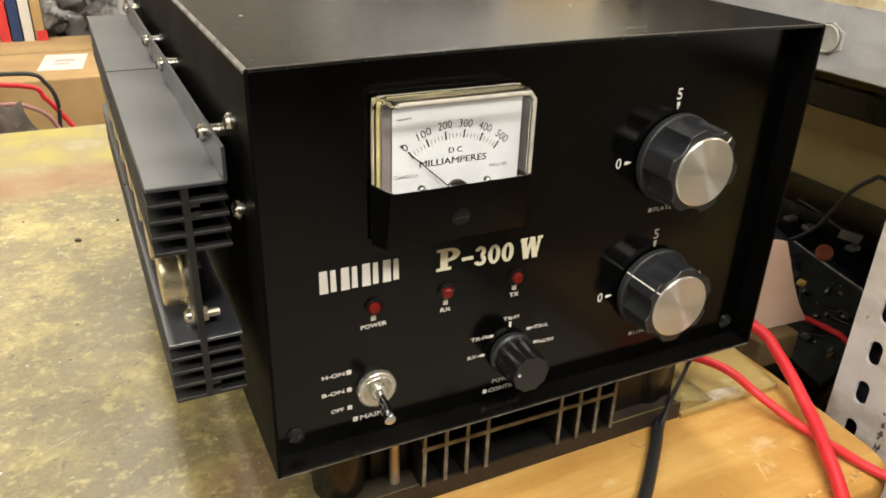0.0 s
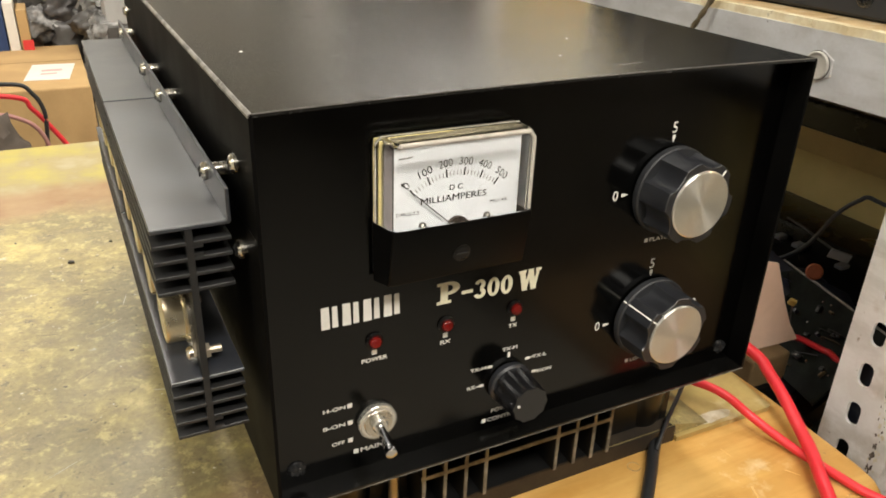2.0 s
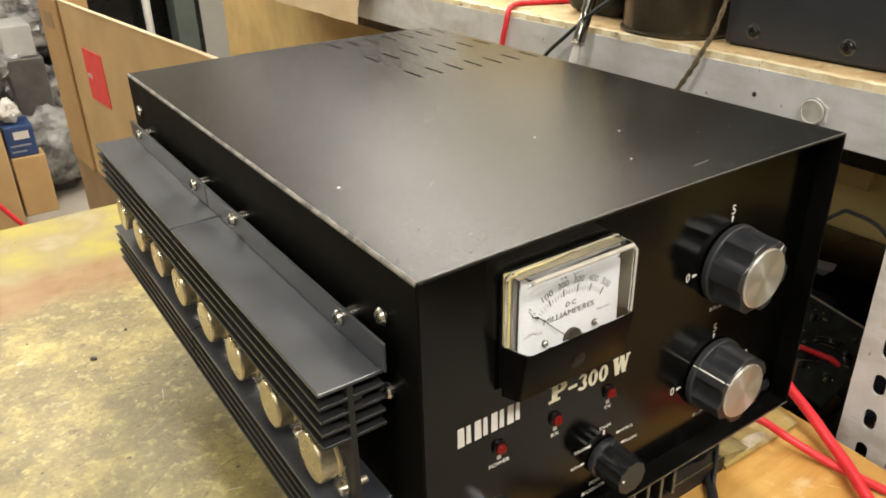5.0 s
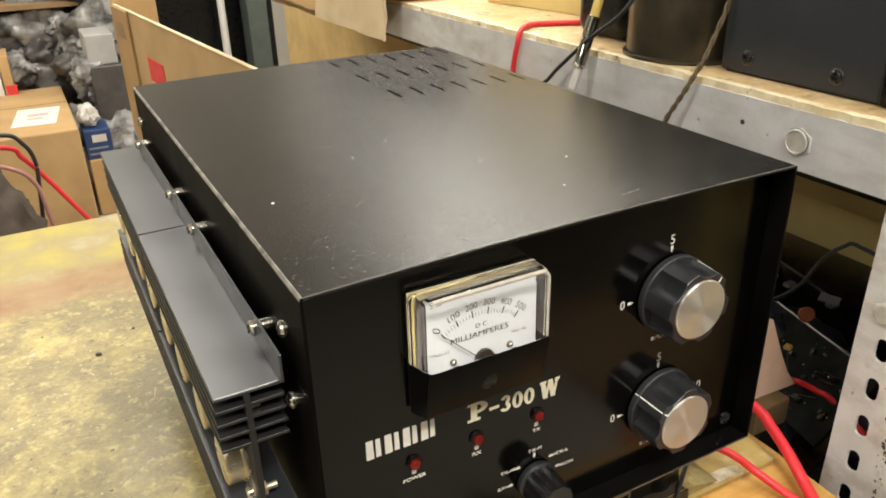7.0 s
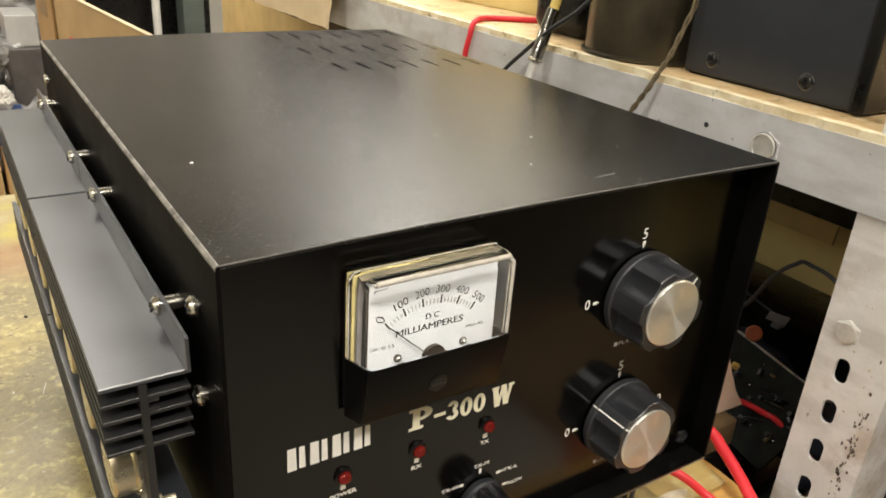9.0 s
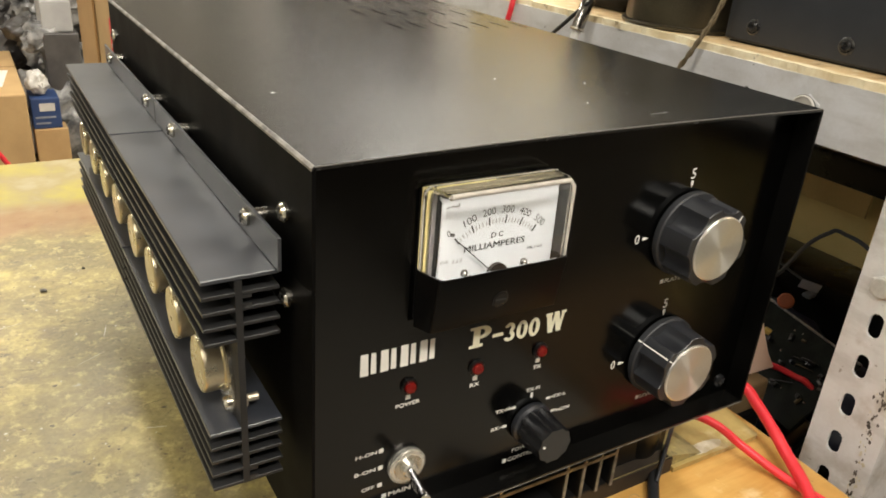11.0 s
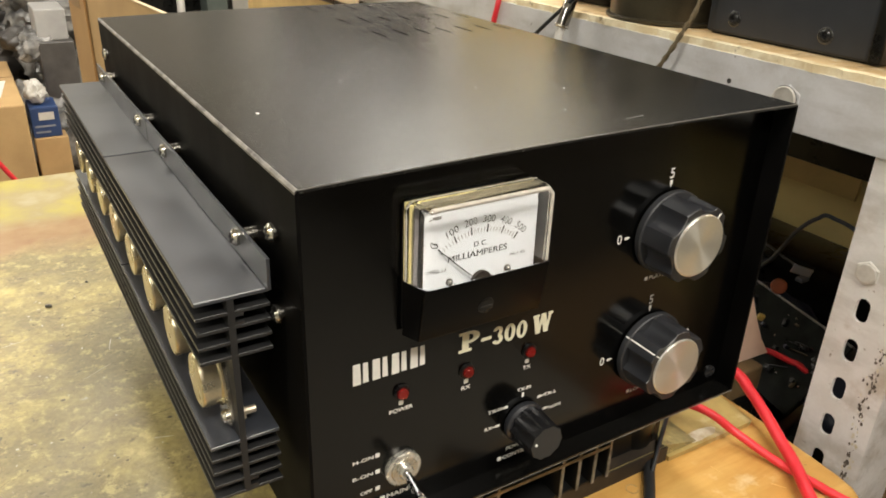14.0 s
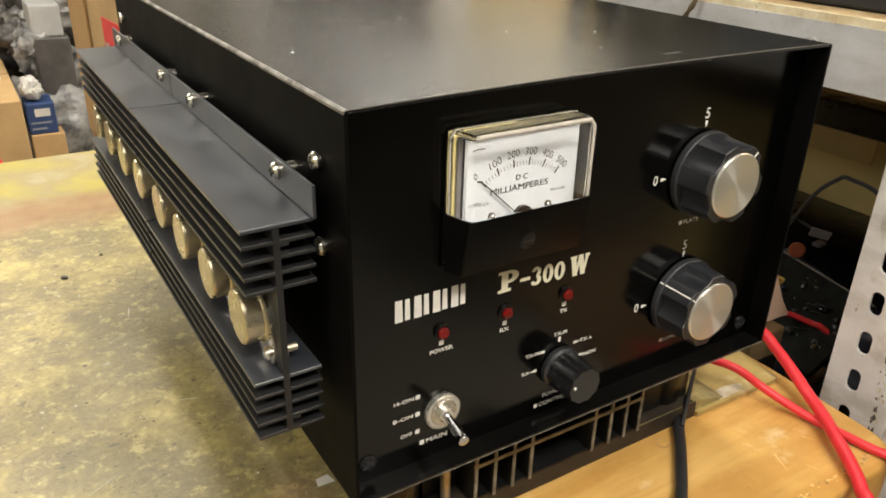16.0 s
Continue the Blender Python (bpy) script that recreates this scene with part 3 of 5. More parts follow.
smear_pts = [(0.2475 + 0.0140 * math.cos(0.45 * k) * (1 + 0.35 * noise.noise(Vector((k * 0.9, 2, 0)))), 0.0256 + 0.0042 * math.sin(0.45 * k) * (1 + 0.5 * noise.noise(Vector((k * 1.3, 5, 0))))) for k in range(14)]
solo("plaster_smear", prism(smear_pts, PLY + 0.0029, PLY + 0.0032, "z"), white_smear, "dried whitish smear on the hardboard sheet", "smear")
for x0, y0, x1, y1, wd in ((0.2288, -0.0215, 0.2240, -0.0330, 0.0006), (0.2362, -0.0355, 0.2391, -0.0429, 0.0005), (0.205, -0.018, 0.212, -0.022, 0.0004), (0.254, -0.020, 0.258, -0.0265, 0.0006), (0.2354, 0.0060, 0.2360, -0.0010, 0.0004), (0.170, -0.036, 0.178, -0.0375, 0.0004)):
    part("scratch", prism([(x0 - wd, y0), (x0 + wd, y0 - wd), (x1 + wd * 0.4, y1), (x1 - wd * 0.4, y1)], PLY - 0.0001, PLY + 0.00008, "z"), pale_scratch, bench, "pale scratch in the varnish")
chip = random.Random(21)
for m, count in ((pale_scratch, 70), (ply_edge, 40)):
    bits = []
    for k in range(count):
        cx = chip.uniform(0.12, 0.283)
        cy = -0.0508 + abs(chip.gauss(0, 0.0022)) + max(0.0, cx - 0.262) * 0.25
        cr = chip.uniform(0.0003, 0.0011)
        bits.append(prism([(cx + 1.6 * cr * chip.uniform(0.5, 1.2) * math.cos(1.047 * j), cy + cr * chip.uniform(0.5, 1.2) * math.sin(1.047 * j)) for j in range(6)], PLY - 0.0002, PLY + 0.00006 + 0.00002 * (m is ply_edge), "z"))
    tagged(part("chipped_varnish", join(*bits), m, bench), "chipped varnish along the worn front edge", kind="stuff")
wear = random.Random(31)
for m, name, label, count, long_ in ((pale_dirt, "pale_scratch", "pale scratches in the stained board", 20, True), (dark_dirt, "dark_scratch", "dark scratches in the stained board", 40, True), (pale_dirt, "pale_fleck", "pale flecks on the stained board", 90, False), (dark_dirt, "dark_fleck", "dark flecks on the stained board", 260, False)):
    bits = []
    for k in range(count):
        cx, cy = wear.uniform(-0.30, -0.005), wear.uniform(0.03, 0.36)
        a = wear.uniform(-0.9, 0.9) if wear.random() < 0.7 else wear.uniform(0, 3.1)
        if long_:
            ln, wd = wear.uniform(0.003, 0.013), wear.uniform(0.0001, 0.00028)
        else:
            ln = wear.uniform(0.0003, 0.0011) * (1.6 if wear.random() < 0.12 else 1)
            wd = ln * wear.uniform(0.4, 0.9)
        ring = [(ln * math.cos(1.047 * j) * wear.uniform(0.7, 1.1), wd * math.sin(1.047 * j) * wear.uniform(0.6, 1.2)) for j in range(6)]
        bits.append(prism([(cx + u * math.cos(a) - v * math.sin(a), cy + u * math.sin(a) + v * math.cos(a)) for u, v in ring], BENCH - 0.0002, BENCH + 0.00005 + 0.00003 * (m is pale_dirt), "z"))
    tagged(part(name, join(*bits), m, board), label, kind="stuff")
crumbs = random.Random(8)
for cx, cy, cr in ((-0.0599, 0.3441, 0.0026), (-0.0312, 0.3710, 0.0015), (-0.0956, 0.3935, 0.0010), (-0.0600, 0.1500, 0.0006), (-0.1100, 0.2400, 0.0007), (-0.0750, 0.0700, 0.0007)):
    bm = bmesh.new()
    bmesh.ops.create_icosphere(bm, subdivisions=1, radius=cr)
    for v in bm.verts:
        v.co *= crumbs.uniform(0.6, 1.2)
        v.co.z *= 0.6
    solo("debris_crumb", turned(bm, pose(cx, cy, BENCH + cr * 0.35)), dark_bag, "dark crumb of debris on the stained board", "debris", "crumbs")

# ---- the amplifier ----
W, D, TOP, BOT, SEAM = 0.2295, 0.334, 0.2, 0.051, 0.160
PY = 0.0100
amp = thing("radio_amplifier", W / 2, D / 2, BENCH, "black steel radio amplifier with a meter, knobs and side heatsink", "amplifier")
TH = 0.0012


def cover():
    """Bent sheet cover: top with ventilation slots and two sides down to the seam."""
    r = 0.0012
    out = [(0, SEAM), (0, TOP - r), (r * 0.3, TOP - r * 0.3), (r, TOP)]
    inn = [(r + 0.0, TOP - TH), (TH, TOP - TH), (TH, SEAM)]
    left = prism(out + inn, 0, D, "y")
    right = prism([(W - u, v) for u, v in out + inn][::-1], 0, D, "y")
    rows = [(0.203, 0.2225), (0.2525, 0.273), (0.304, 0.3255)]
    slots = [0.1345 + 0.0147 * k for k in range(7)]
    us = [r] + [e for x in slots for e in (x - 0.0009, x + 0.0009)] + [W - r]
    vs = [0] + [e for row in rows for e in row] + [D]
    sheet = bmesh.new()
    grid = [[[sheet.verts.new((u, v, z)) for z in (TOP, TOP - TH)] for v in vs] for u in us]
    def solid(i, j):
        return 0 <= i < len(us) - 1 and 0 <= j < len(vs) - 1 and not (i % 2 and j % 2)
    for i in range(len(us) - 1):
        for j in range(len(vs) - 1):
            if not solid(i, j):
                continue
            q = [grid[i][j], grid[i + 1][j], grid[i + 1][j + 1], grid[i][j + 1]]
            for side in (0, 1):
                sheet.faces.new([c[side] for c in q])
            for k, (di, dj) in enumerate(((0, -1), (1, 0), (0, 1), (-1, 0))):
                if not solid(i + di, j + dj):
                    a, b = q[k], q[(k + 1) % 4]
                    sheet.faces.new((a[0], b[0], b[1], a[1]))
    for u in (0.02, 0.04, 0.06, 0.08, 0.10, 0.12):
        bmesh.ops.bisect_plane(sheet, geom=sheet.verts[:] + sheet.edges[:] + sheet.faces[:], plane_co=(u, 0, 0), plane_no=(1, 0, 0))
    return crowned(sheet), crowned(left), crowned(right)


def crown(x):
    """The top sheet bulges a little in the middle."""
    u = x / W
    return 0.0009 * u + 0.0050 * u * (1 - u)


def crowned(bm):
    for v in bm.verts:
        if v.co.z > TOP - 0.0016:
            v.co.z += crown(v.co.x)
    return bm


top_sheet, left_side, right_side = cover()
cover_ob = part("cover", top_sheet, case_black, amp, "black painted steel cover with ventilation slots", 30)
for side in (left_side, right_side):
    part("cover_side", side, shaded_side_black, cover_ob, "", 30)
# Strip of worn paint, with the edge's highlight in its colour.
part("worn_lit_edge", prism([(-0.0001, TOP - 0.0014), (-0.0001, TOP - 0.0006), (0.0006, TOP + 0.0001), (0.0011, TOP + 0.0001), (0.0010, TOP - 0.0004), (0.0004, TOP - 0.0010)], 0.0, D, "y"), worn_lit_edge, cover_ob, "worn paint and painted highlight along the edge")
dust = random.Random(11)
chips = [(0.0171, 0.0815, 0.0008), (0.1140, 0.0785, 0.0006), (0.1500, 0.0620, 0.0006), (0.0660, 0.1150, 0.0006), (0.0900, 0.1300, 0.0005), (0.1270, 0.0330, 0.0005)]
chips += [(dust.uniform(0.01, 0.22), dust.uniform(0.01, 0.32), dust.uniform(0.00010, 0.00022)) for k in range(10)]
for cx, cy, cr in chips:
    part("dust_speck", crowned(prism([(cx + cr * dust.uniform(0.6, 1.1) * math.cos(2 * math.pi * k / 6), cy + cr * dust.uniform(0.6, 1.1) * math.sin(2 * math.pi * k / 6)) for k in range(6)], TOP - 0.0002, TOP + 0.00008, "z")), white_ink, cover_ob)
for mat, name, label, count, r0, r1 in ((dust_grey, "dust", "fine pale dust on the black paint", 2400, 0.00008, 0.00022), (fin_inner, "pitting", "fine dark pits in the black paint", 1600, 0.00010, 0.00026)):
    specks = []
    for k in range(count):
        if k % 3:
            cx, cy = dust.gauss(0.08, 0.055), abs(dust.gauss(0.02, 0.085))
        else:
            cx, cy = dust.uniform(0.005, 0.224), dust.uniform(0.004, 0.32)
        if not (0.004 < cx < 0.225 and 0.003 < cy < 0.33):
            continue
        cr = dust.uniform(r0, r1)
        specks.append(prism([(cx + cr * dust.uniform(0.5, 1.3) * math.cos(1.257 * j), cy + cr * dust.uniform(0.5, 1.3) * math.sin(1.257 * j)) for j in range(5)], TOP - 0.0001, TOP + 0.00004, "z"))
    tagged(part(name, crowned(join(*specks)), mat, cover_ob), label, kind="stuff")
for x0, y0, x1, y1, wd in ((0.0545, 0.1389, 0.0650, 0.1374, 0.0002), (0.072, 0.118, 0.079, 0.122, 0.00015), (0.100, 0.168, 0.108, 0.165, 0.00015), (0.062, 0.150, 0.066, 0.143, 0.00015), (0.045, 0.060, 0.049, 0.063, 0.00015), (0.140, 0.012, 0.150, 0.0128, 0.00015)):
    part("scratch", crowned(prism([(x0, y0 - wd), (x1, y1 - wd), (x1, y1 + wd), (x0, y0 + wd)], TOP - 0.0002, TOP + 0.00007, "z")), thin_wear, cover_ob)
edge_x = [0.001 + (W - 0.002) * k / 24 for k in range(25)]
part("front_edge", prism([(x, TOP - 0.00025 + crown(x)) for x in edge_x] + [(x, TOP + 0.00006 + crown(x)) for x in edge_x[::-1]], -0.00015, 0.00015, "y"), thin_wear, cover_ob, "paint rubbed thin along the front edge")
chassis = part("chassis", box(TH, W - TH, 0, D, BOT, BOT + TH), lip_black, amp, "black steel lower chassis")
part("side_wall", box(0, TH, 0, D, BOT, SEAM - 0.0003), shaded_side_black, chassis)
part("side_wall", box(W - TH, W, 0, D, BOT, SEAM), shaded_side_black, chassis)
part("back_wall", box(TH, W - TH, D - TH, D, BOT + TH, TOP - TH), case_black, chassis)
# Pale strip painting the glint on the lip's front edge.
part("front_lip_edge", box(0.0, W, -0.00015, 0.00015, BOT - 0.0001, BOT + 0.00035), worn_lit_edge, amp, "pale strip for the glint along the bottom lip")
panel = part("front_panel", prism([(TH, BOT + TH), (W - TH, BOT + TH)] + [(x, TOP - TH + crown(x)) for x in [W - TH - (W - 2 * TH) * k / 20 for k in range(21)]], PY, PY + 0.002, "y"), panel_black, amp, "satin black front panel with white lettering")
part("inner_gasket", box(0.003, W - 0.003, PY + 0.002, PY + 0.02, BOT + 0.003, TOP - 0.003), fin_inner, amp)

# panel screws
for sx, sz in ((0.0095, 0.0605), (0.2215, 0.0595)):
    s = part("panel_screw", lathe([(0, 0.0036), (0.0006, 0.0036), (0.0014, 0.0027), (0.0017, 0.0012)], (sx, PY, sz), (0, -1, 0), 20), black_screw, panel, "dark cross-head screw", True)
    # Bright spot standing in for the glint on the screw head.
    part("glint_spot", cyl((sx + 0.0011, PY - 0.00125, sz + 0.0012), (0.3, -1, 0.35), 0.0005, 0.0003, 8), pin_metal, s)
    part("screw_slot", join(box(sx - 0.0018, sx + 0.0018, PY - 0.0019, PY - 0.001, sz - 0.0003, sz + 0.0003), box(sx - 0.0003, sx + 0.0003, PY - 0.0019, PY - 0.001, sz - 0.0018, sz + 0.0018)), dial_ink, s)

# writing on the panel
INK = PY - 0.00012


def ink(text, cx, cz, w, h, bold=0.012, mat=white_ink, shear=0.0):
    bm = lettering(text, cx, cz, w, h, INK, shear)
    part("lettering", join(bm, turned(bm.copy(), Matrix.Translation((0.00018, 0.00004, 0.00003))), turned(bm.copy(), Matrix.Translation((0.00009, 0.00002, -0.00010)))), mat, panel)


def mark(cx, cz, w, h):
    part("printed_mark", box(cx - w / 2, cx + w / 2, INK, PY + 0.0002, cz - h / 2, cz + h / 2), white_ink, panel)


# maker's mark as pairs of plain slanted bars
for k in range(4):
    x0 = 0.0213 + 0.0078 * k
    for u0, u1, v0, v1 in ((0.0002, 0.0034, 0.0, 0.0088), (0.0042, 0.0064, 0.0002, 0.0086)):
        part("logo_bar", prism([(x0 + u0, 0.1182 + v0), (x0 + u1, 0.1182 + v0), (x0 + u1 - 0.0003, 0.1182 + v1), (x0 + u0 + 0.0001, 0.1182 + v1)], INK, PY + 0.0002, "y"), white_ink, panel, "cream-white bar of the maker's mark")


def slab(kind, x0, x1, z0, z1):
    """Slab-serif capitals of the model name, built from bars and rings."""
    w, h, st = x1 - x0, z1 - z0, 0.0011
    def bar(u0, u1, v0, v1):
        return prism([(x0 + u0 * w, z0 + v0 * h), (x0 + u1 * w, z0 + v0 * h), (x0 + u1 * w, z0 + v1 * h), (x0 + u0 * w, z0 + v1 * h)], INK, PY + 0.0002, "y")
    def ring(cu, cv, ru, rv, t, a0=0, a1=360):
        pts = []
        for k in range(25):
            a = radians(a0 + (a1 - a0) * k / 24)
            pts.append((x0 + (cu + ru * math.cos(a)) * w, z0 + (cv + rv * math.sin(a)) * h))
        for k in range(24, -1, -1):
            a = radians(a0 + (a1 - a0) * k / 24)
            pts.append((x0 + (cu + (ru - t) * math.cos(a)) * w, z0 + (cv + (rv - t * 0.45) * math.sin(a)) * h))
        return prism(pts, INK, PY + 0.0002, "y")
    def leg(u0, u1, t):
        return prism([(x0 + (u0 - t / 2) * w, z0 + h), (x0 + (u1 - t / 2) * w, z0), (x0 + (u1 + t / 2) * w, z0), (x0 + (u0 + t / 2) * w, z0 + h)], INK, PY + 0.0002, "y")
    if kind == "P":
        shapes = [bar(0.16, 0.47, 0, 1), bar(0, 0.62, 0, 0.14), bar(0, 0.5, 0.87, 1), ring(0.48, 0.70, 0.50, 0.30, 0.30, -90, 90)]
    elif kind == "-":
        shapes = [bar(0, 1, 0.38, 0.56)]
    elif kind == "0":
        shapes = [ring(0.5, 0.5, 0.53, 0.5, 0.36)]
    elif kind == "3":
        shapes = [ring(0.46, 0.73, 0.48, 0.27, 0.35, -85, 165), ring(0.46, 0.28, 0.54, 0.28, 0.37, -165, 85)]
    else:
        shapes = [leg(0.14, 0.30, 0.24), leg(0.50, 0.32, 0.13), leg(0.52, 0.70, 0.24), leg(0.88, 0.71, 0.13), bar(0, 0.32, 0.87, 1), bar(0.76, 1, 0.87, 1)]
    for k, shape in enumerate(shapes):
        shape.transform(Matrix.Translation((0, -0.000012 * k, 0)))
    part("lettering", join(*shapes), cream_ink, panel, "cream slab-serif character")


for kind, x0, x1 in (("P", 0.0660, 0.0757), ("-", 0.0764, 0.0812), ("3", 0.0820, 0.0868), ("0", 0.0877, 0.0927), ("0", 0.0936, 0.0986), ("W", 0.1015, 0.1116)):
    f = (x0 - 0.066) / 0.0456
    slab(kind, x0, x1, 0.1181 - 0.0025 * f, 0.1271 - 0.0024 * f if kind in "PW" else 0.1260 - 0.0020 * f)

for lx, name, w in ((0.0411, "POWER", 0.0100), (0.0702, "RX", 0.0042), (0.1003, "TX", 0.0040)):
    mark(lx, 0.1042, 0.0019, 0.0019)
    ink(name, lx, 0.1012, w, 0.0017)
for z, name, x, w in ((0.0831, "H-ON", 0.0250, 0.0085), (0.0752, "B-ON", 0.0247, 0.0085), (0.0669, "OFF", 0.0261, 0.0050)):
    mark(0.0311, z, 0.0019, 0.0019)
    ink(name, x, z, w, 0.0016)
mark(0.0332, 0.0608, 0.0020, 0.0020)
ink("MAIN", 0.0398, 0.0608, 0.0095, 0.0020)
for x, z, name, tx, tz, w in ((0.0876, 0.0755, "RX", 0.0828, 0.0757, 0.0036), (0.0912, 0.0837, "TX-H", 0.0856, 0.0840, 0.0070), (0.0998, 0.0874, "TX-M", 0.0999, 0.0904, 0.0070), (0.1090, 0.0832, "TX-L", 0.1148, 0.0832, 0.0070), (0.1128, 0.0757, "NON", 0.1180, 0.0752, 0.0070)):
    mark(x, z, 0.0011 if name == "TX-M" else 0.0021, 0.0024 if name == "TX-M" else 0.0012)
    if name != "TX-M":
        mark(x + (0.0018 if tx > x else -0.0018), z, 0.0017, 0.0004)
    ink(name, tx, tz, w, 0.0016)
mark(0.0899, 0.0568, 0.0019, 0.0019)
ink("POWER", 0.0985, 0.0611, 0.0106, 0.0019)
ink("CONTROL", 0.0995, 0.0568, 0.0160, 0.0019)
for z, name, tw in ((0.150, "PLATE", 0.0095), (0.0898, "LOAD", 0.0085)):
    ink("5", 0.1690, z + 0.0257, 0.0024, 0.0045)
    mark(0.1692, z + 0.0216, 0.0014, 0.0019)
    mark(0.1692, z + 0.0202, 0.0005, 0.0011)
    ink("0", 0.1436, z + 0.0002, 0.0024, 0.0042)
    mark(0.1476, z, 0.0020, 0.0013)
    mark(0.1491, z, 0.0012, 0.0005)
    ink("10", 0.1968, z, 0.0048, 0.0042)
    mark(0.1635, z - 0.0227, 0.0018, 0.0018)
    ink(name, 0.1652 + tw / 2, z - 0.0227, tw, 0.0018)

# indicator lamps
for lx in (0.0411, 0.0702, 0.1006):
    led = part("indicator_lamp", lathe([(0, 0.0033), (0.0008, 0.0033), (0.0012, 0.0028)], (lx, PY, 0.1092), (0, -1, 0), 24), black_plastic, panel, "red indicator lamp in a black bezel", True)
    dome = [(0.0005, 0.0025), (0.0014, 0.0025)] + [(0.0014 + 0.0021 * math.sin(a), 0.0025 * math.cos(a) + 0.00001) for a in (0.3, 0.6, 0.9, 1.2, 1.5)]
    part("lens", lathe(dome, (lx, PY, 0.1092), (0, -1, 0), 20), led_red, led, "red domed lens", True)
    part("die", cyl((lx, PY - 0.0004, 0.1092), (0, -1, 0), 0.0016, 0.0014, 12), led_die, led)

# toggle switch
sw = part("toggle_switch", lathe([(0, 0.0072), (0.0004, 0.0074), (0.0022, 0.0074), (0.0026, 0.0070)], (0.0415, PY, 0.0737), (0, -1, 0), 48), bright_nickel, panel, "nickel toggle switch with a knurled ring", 25)
part("knurling", join(*[turned(box(-0.0002, 0.0002, -0.0012, 0.0012, 0.0073, 0.0077), Matrix.Translation((0.0415, PY - 0.0013, 0.0737)) @ Matrix.Rotation(2 * math.pi * k / 48, 4, "Y")) for k in range(48)]), bright_nickel, sw)
part("washer", lathe([(0.0026, 0.0056), (0.0029, 0.0057), (0.0031, 0.0055)], (0.0415, PY, 0.0737), (0, -1, 0), 32), nickel, sw, "", 25)
part("bushing", lathe([(0.003, 0.0032), (0.0048, 0.0032), (0.0054, 0.0026)], (0.0415, PY, 0.0737), (0, -1, 0), 24), bright_nickel, sw, "", 25)
part("lever", lathe([(0.0, 0.0016), (0.004, 0.0018), (0.010, 0.0022), (0.0126, 0.0024), (0.0136, 0.0021), (0.0138, 0.0012)], (0.0412, 0.0042, 0.0738), (-0.09, -1, -0.13), 20), chrome, sw, "polished bat lever", True)


def flute(rad, depth, count, x, z, y0, y1, taper=0.0, n=144, turn=0.0, bite=0.37, front=1.0):
    """A scalloped knob body between two depths."""
    bm = bmesh.new()
    rings = []
    for y, f, dd in ((y0, 1.0, depth), (y1 + 0.0004, 1 - taper, depth * front), (y1, 1 - taper - 0.015, depth * front)):
        ring = []
        for k in range(n):
            a = 2 * math.pi * k / n
            u = ((a + turn) * count / (2 * math.pi)) % 1.0
            c = max(0.0, 1 - (abs(u - 0.5) / bite) ** 2)
            r = (rad - dd * c ** 0.5) * f
            ring.append(bm.verts.new((x + r * math.cos(a), y, z + r * math.sin(a))))
        rings.append(ring)
    for a, b in zip(rings, rings[1:]):
        for k in range(n):
            bm.faces.new((a[k], a[(k + 1) % n], b[(k + 1) % n], b[k]))
    bm.faces.new(rings[0])
    bm.faces.new(rings[-1][::-1])
    return bm


def big_knob(x, z, turn):
    skirt = part("control_knob", lathe([(0.0006, 0.0184), (0.0010, 0.0187), (0.0033, 0.0187), (0.0039, 0.0182)], (x, PY, z), (0, -1, 0), 64), knob_skirt, panel, "large black fluted knob with an aluminium cap", 30)
    part("grip", flute(0.0179, 0.0036, 6, x, z, PY - 0.0038, -0.0085, 0.035, turn=turn - math.pi / 2, bite=0.27, front=0.64), knob_black, skirt, "", 22)
    part("cap", lathe([(0, 0.0139), (0.0005, 0.0139), (0.0009, 0.0134)], (x, -0.0085, z), (0, -1, 0), 64), spun, skirt, "spun aluminium cap", 30)
    m = Matrix.Translation((x, 0, z)) @ Matrix.Rotation(turn, 4, "Y")
    part("pointer_line", join(turned(prism([(PY - 0.0038, 0.0170), (-0.0078, 0.0161), (-0.0083, 0.0158), (-0.0084, 0.0141), (-0.0088, 0.0141), (-0.0087, 0.0164), (-0.0078, 0.01735), (PY - 0.0038, 0.01830)], -0.0003, 0.0003, "x"), m), turned(box(-0.0003, 0.0003, PY - 0.0033, PY - 0.0012, 0.0172, 0.0188), m)), white_ink, skirt, "white pointer line")


big_knob(0.1705, 0.1495, radians(40))
big_knob(0.1708, 0.0897, radians(-55))

# selector knob
sk = part("selector_knob", lathe([(0.0005, 0.0092), (0.0012, 0.0095), (0.0032, 0.0095), (0.0040, 0.0086)], (0.1000, PY, 0.0745), (0, -1, 0), 48), knob_black, panel, "small black fluted selector knob", 30)
part("grip", flute(0.0090, 0.0012, 10, 0.1002, 0.0742, PY - 0.0035, -0.0078, 0.09, front=0.5), selector_black, sk, "", 30)
part("pointer_dot", cyl((0.0946, -0.0078, 0.0752), (0, -1, 0), 0.0006, 0.0004, 12), white_ink, sk, "white pointer dot")

# meter
MX0, MX1, MZ0, MZ1, MF = 0.0402, 0.0962, 0.1353, 0.1868, -0.0030
MS = 0.1570
MB = PY - 0.0021


def drafted(bm, narrow=0.0030, lean=0.0036):
    """Moulded draft: the cover narrows towards its front, whose lower half leans back to the panel."""
    for v in bm.verts:
        k = (MB - v.co.y) / (MB - MF)
        if v.co.x < MX0 + 0.006:
            v.co.x += narrow * k
        if v.co.z < MS:
            v.co.y += lean * k * (MS - v.co.z) / (MS - MZ0)
    return bm


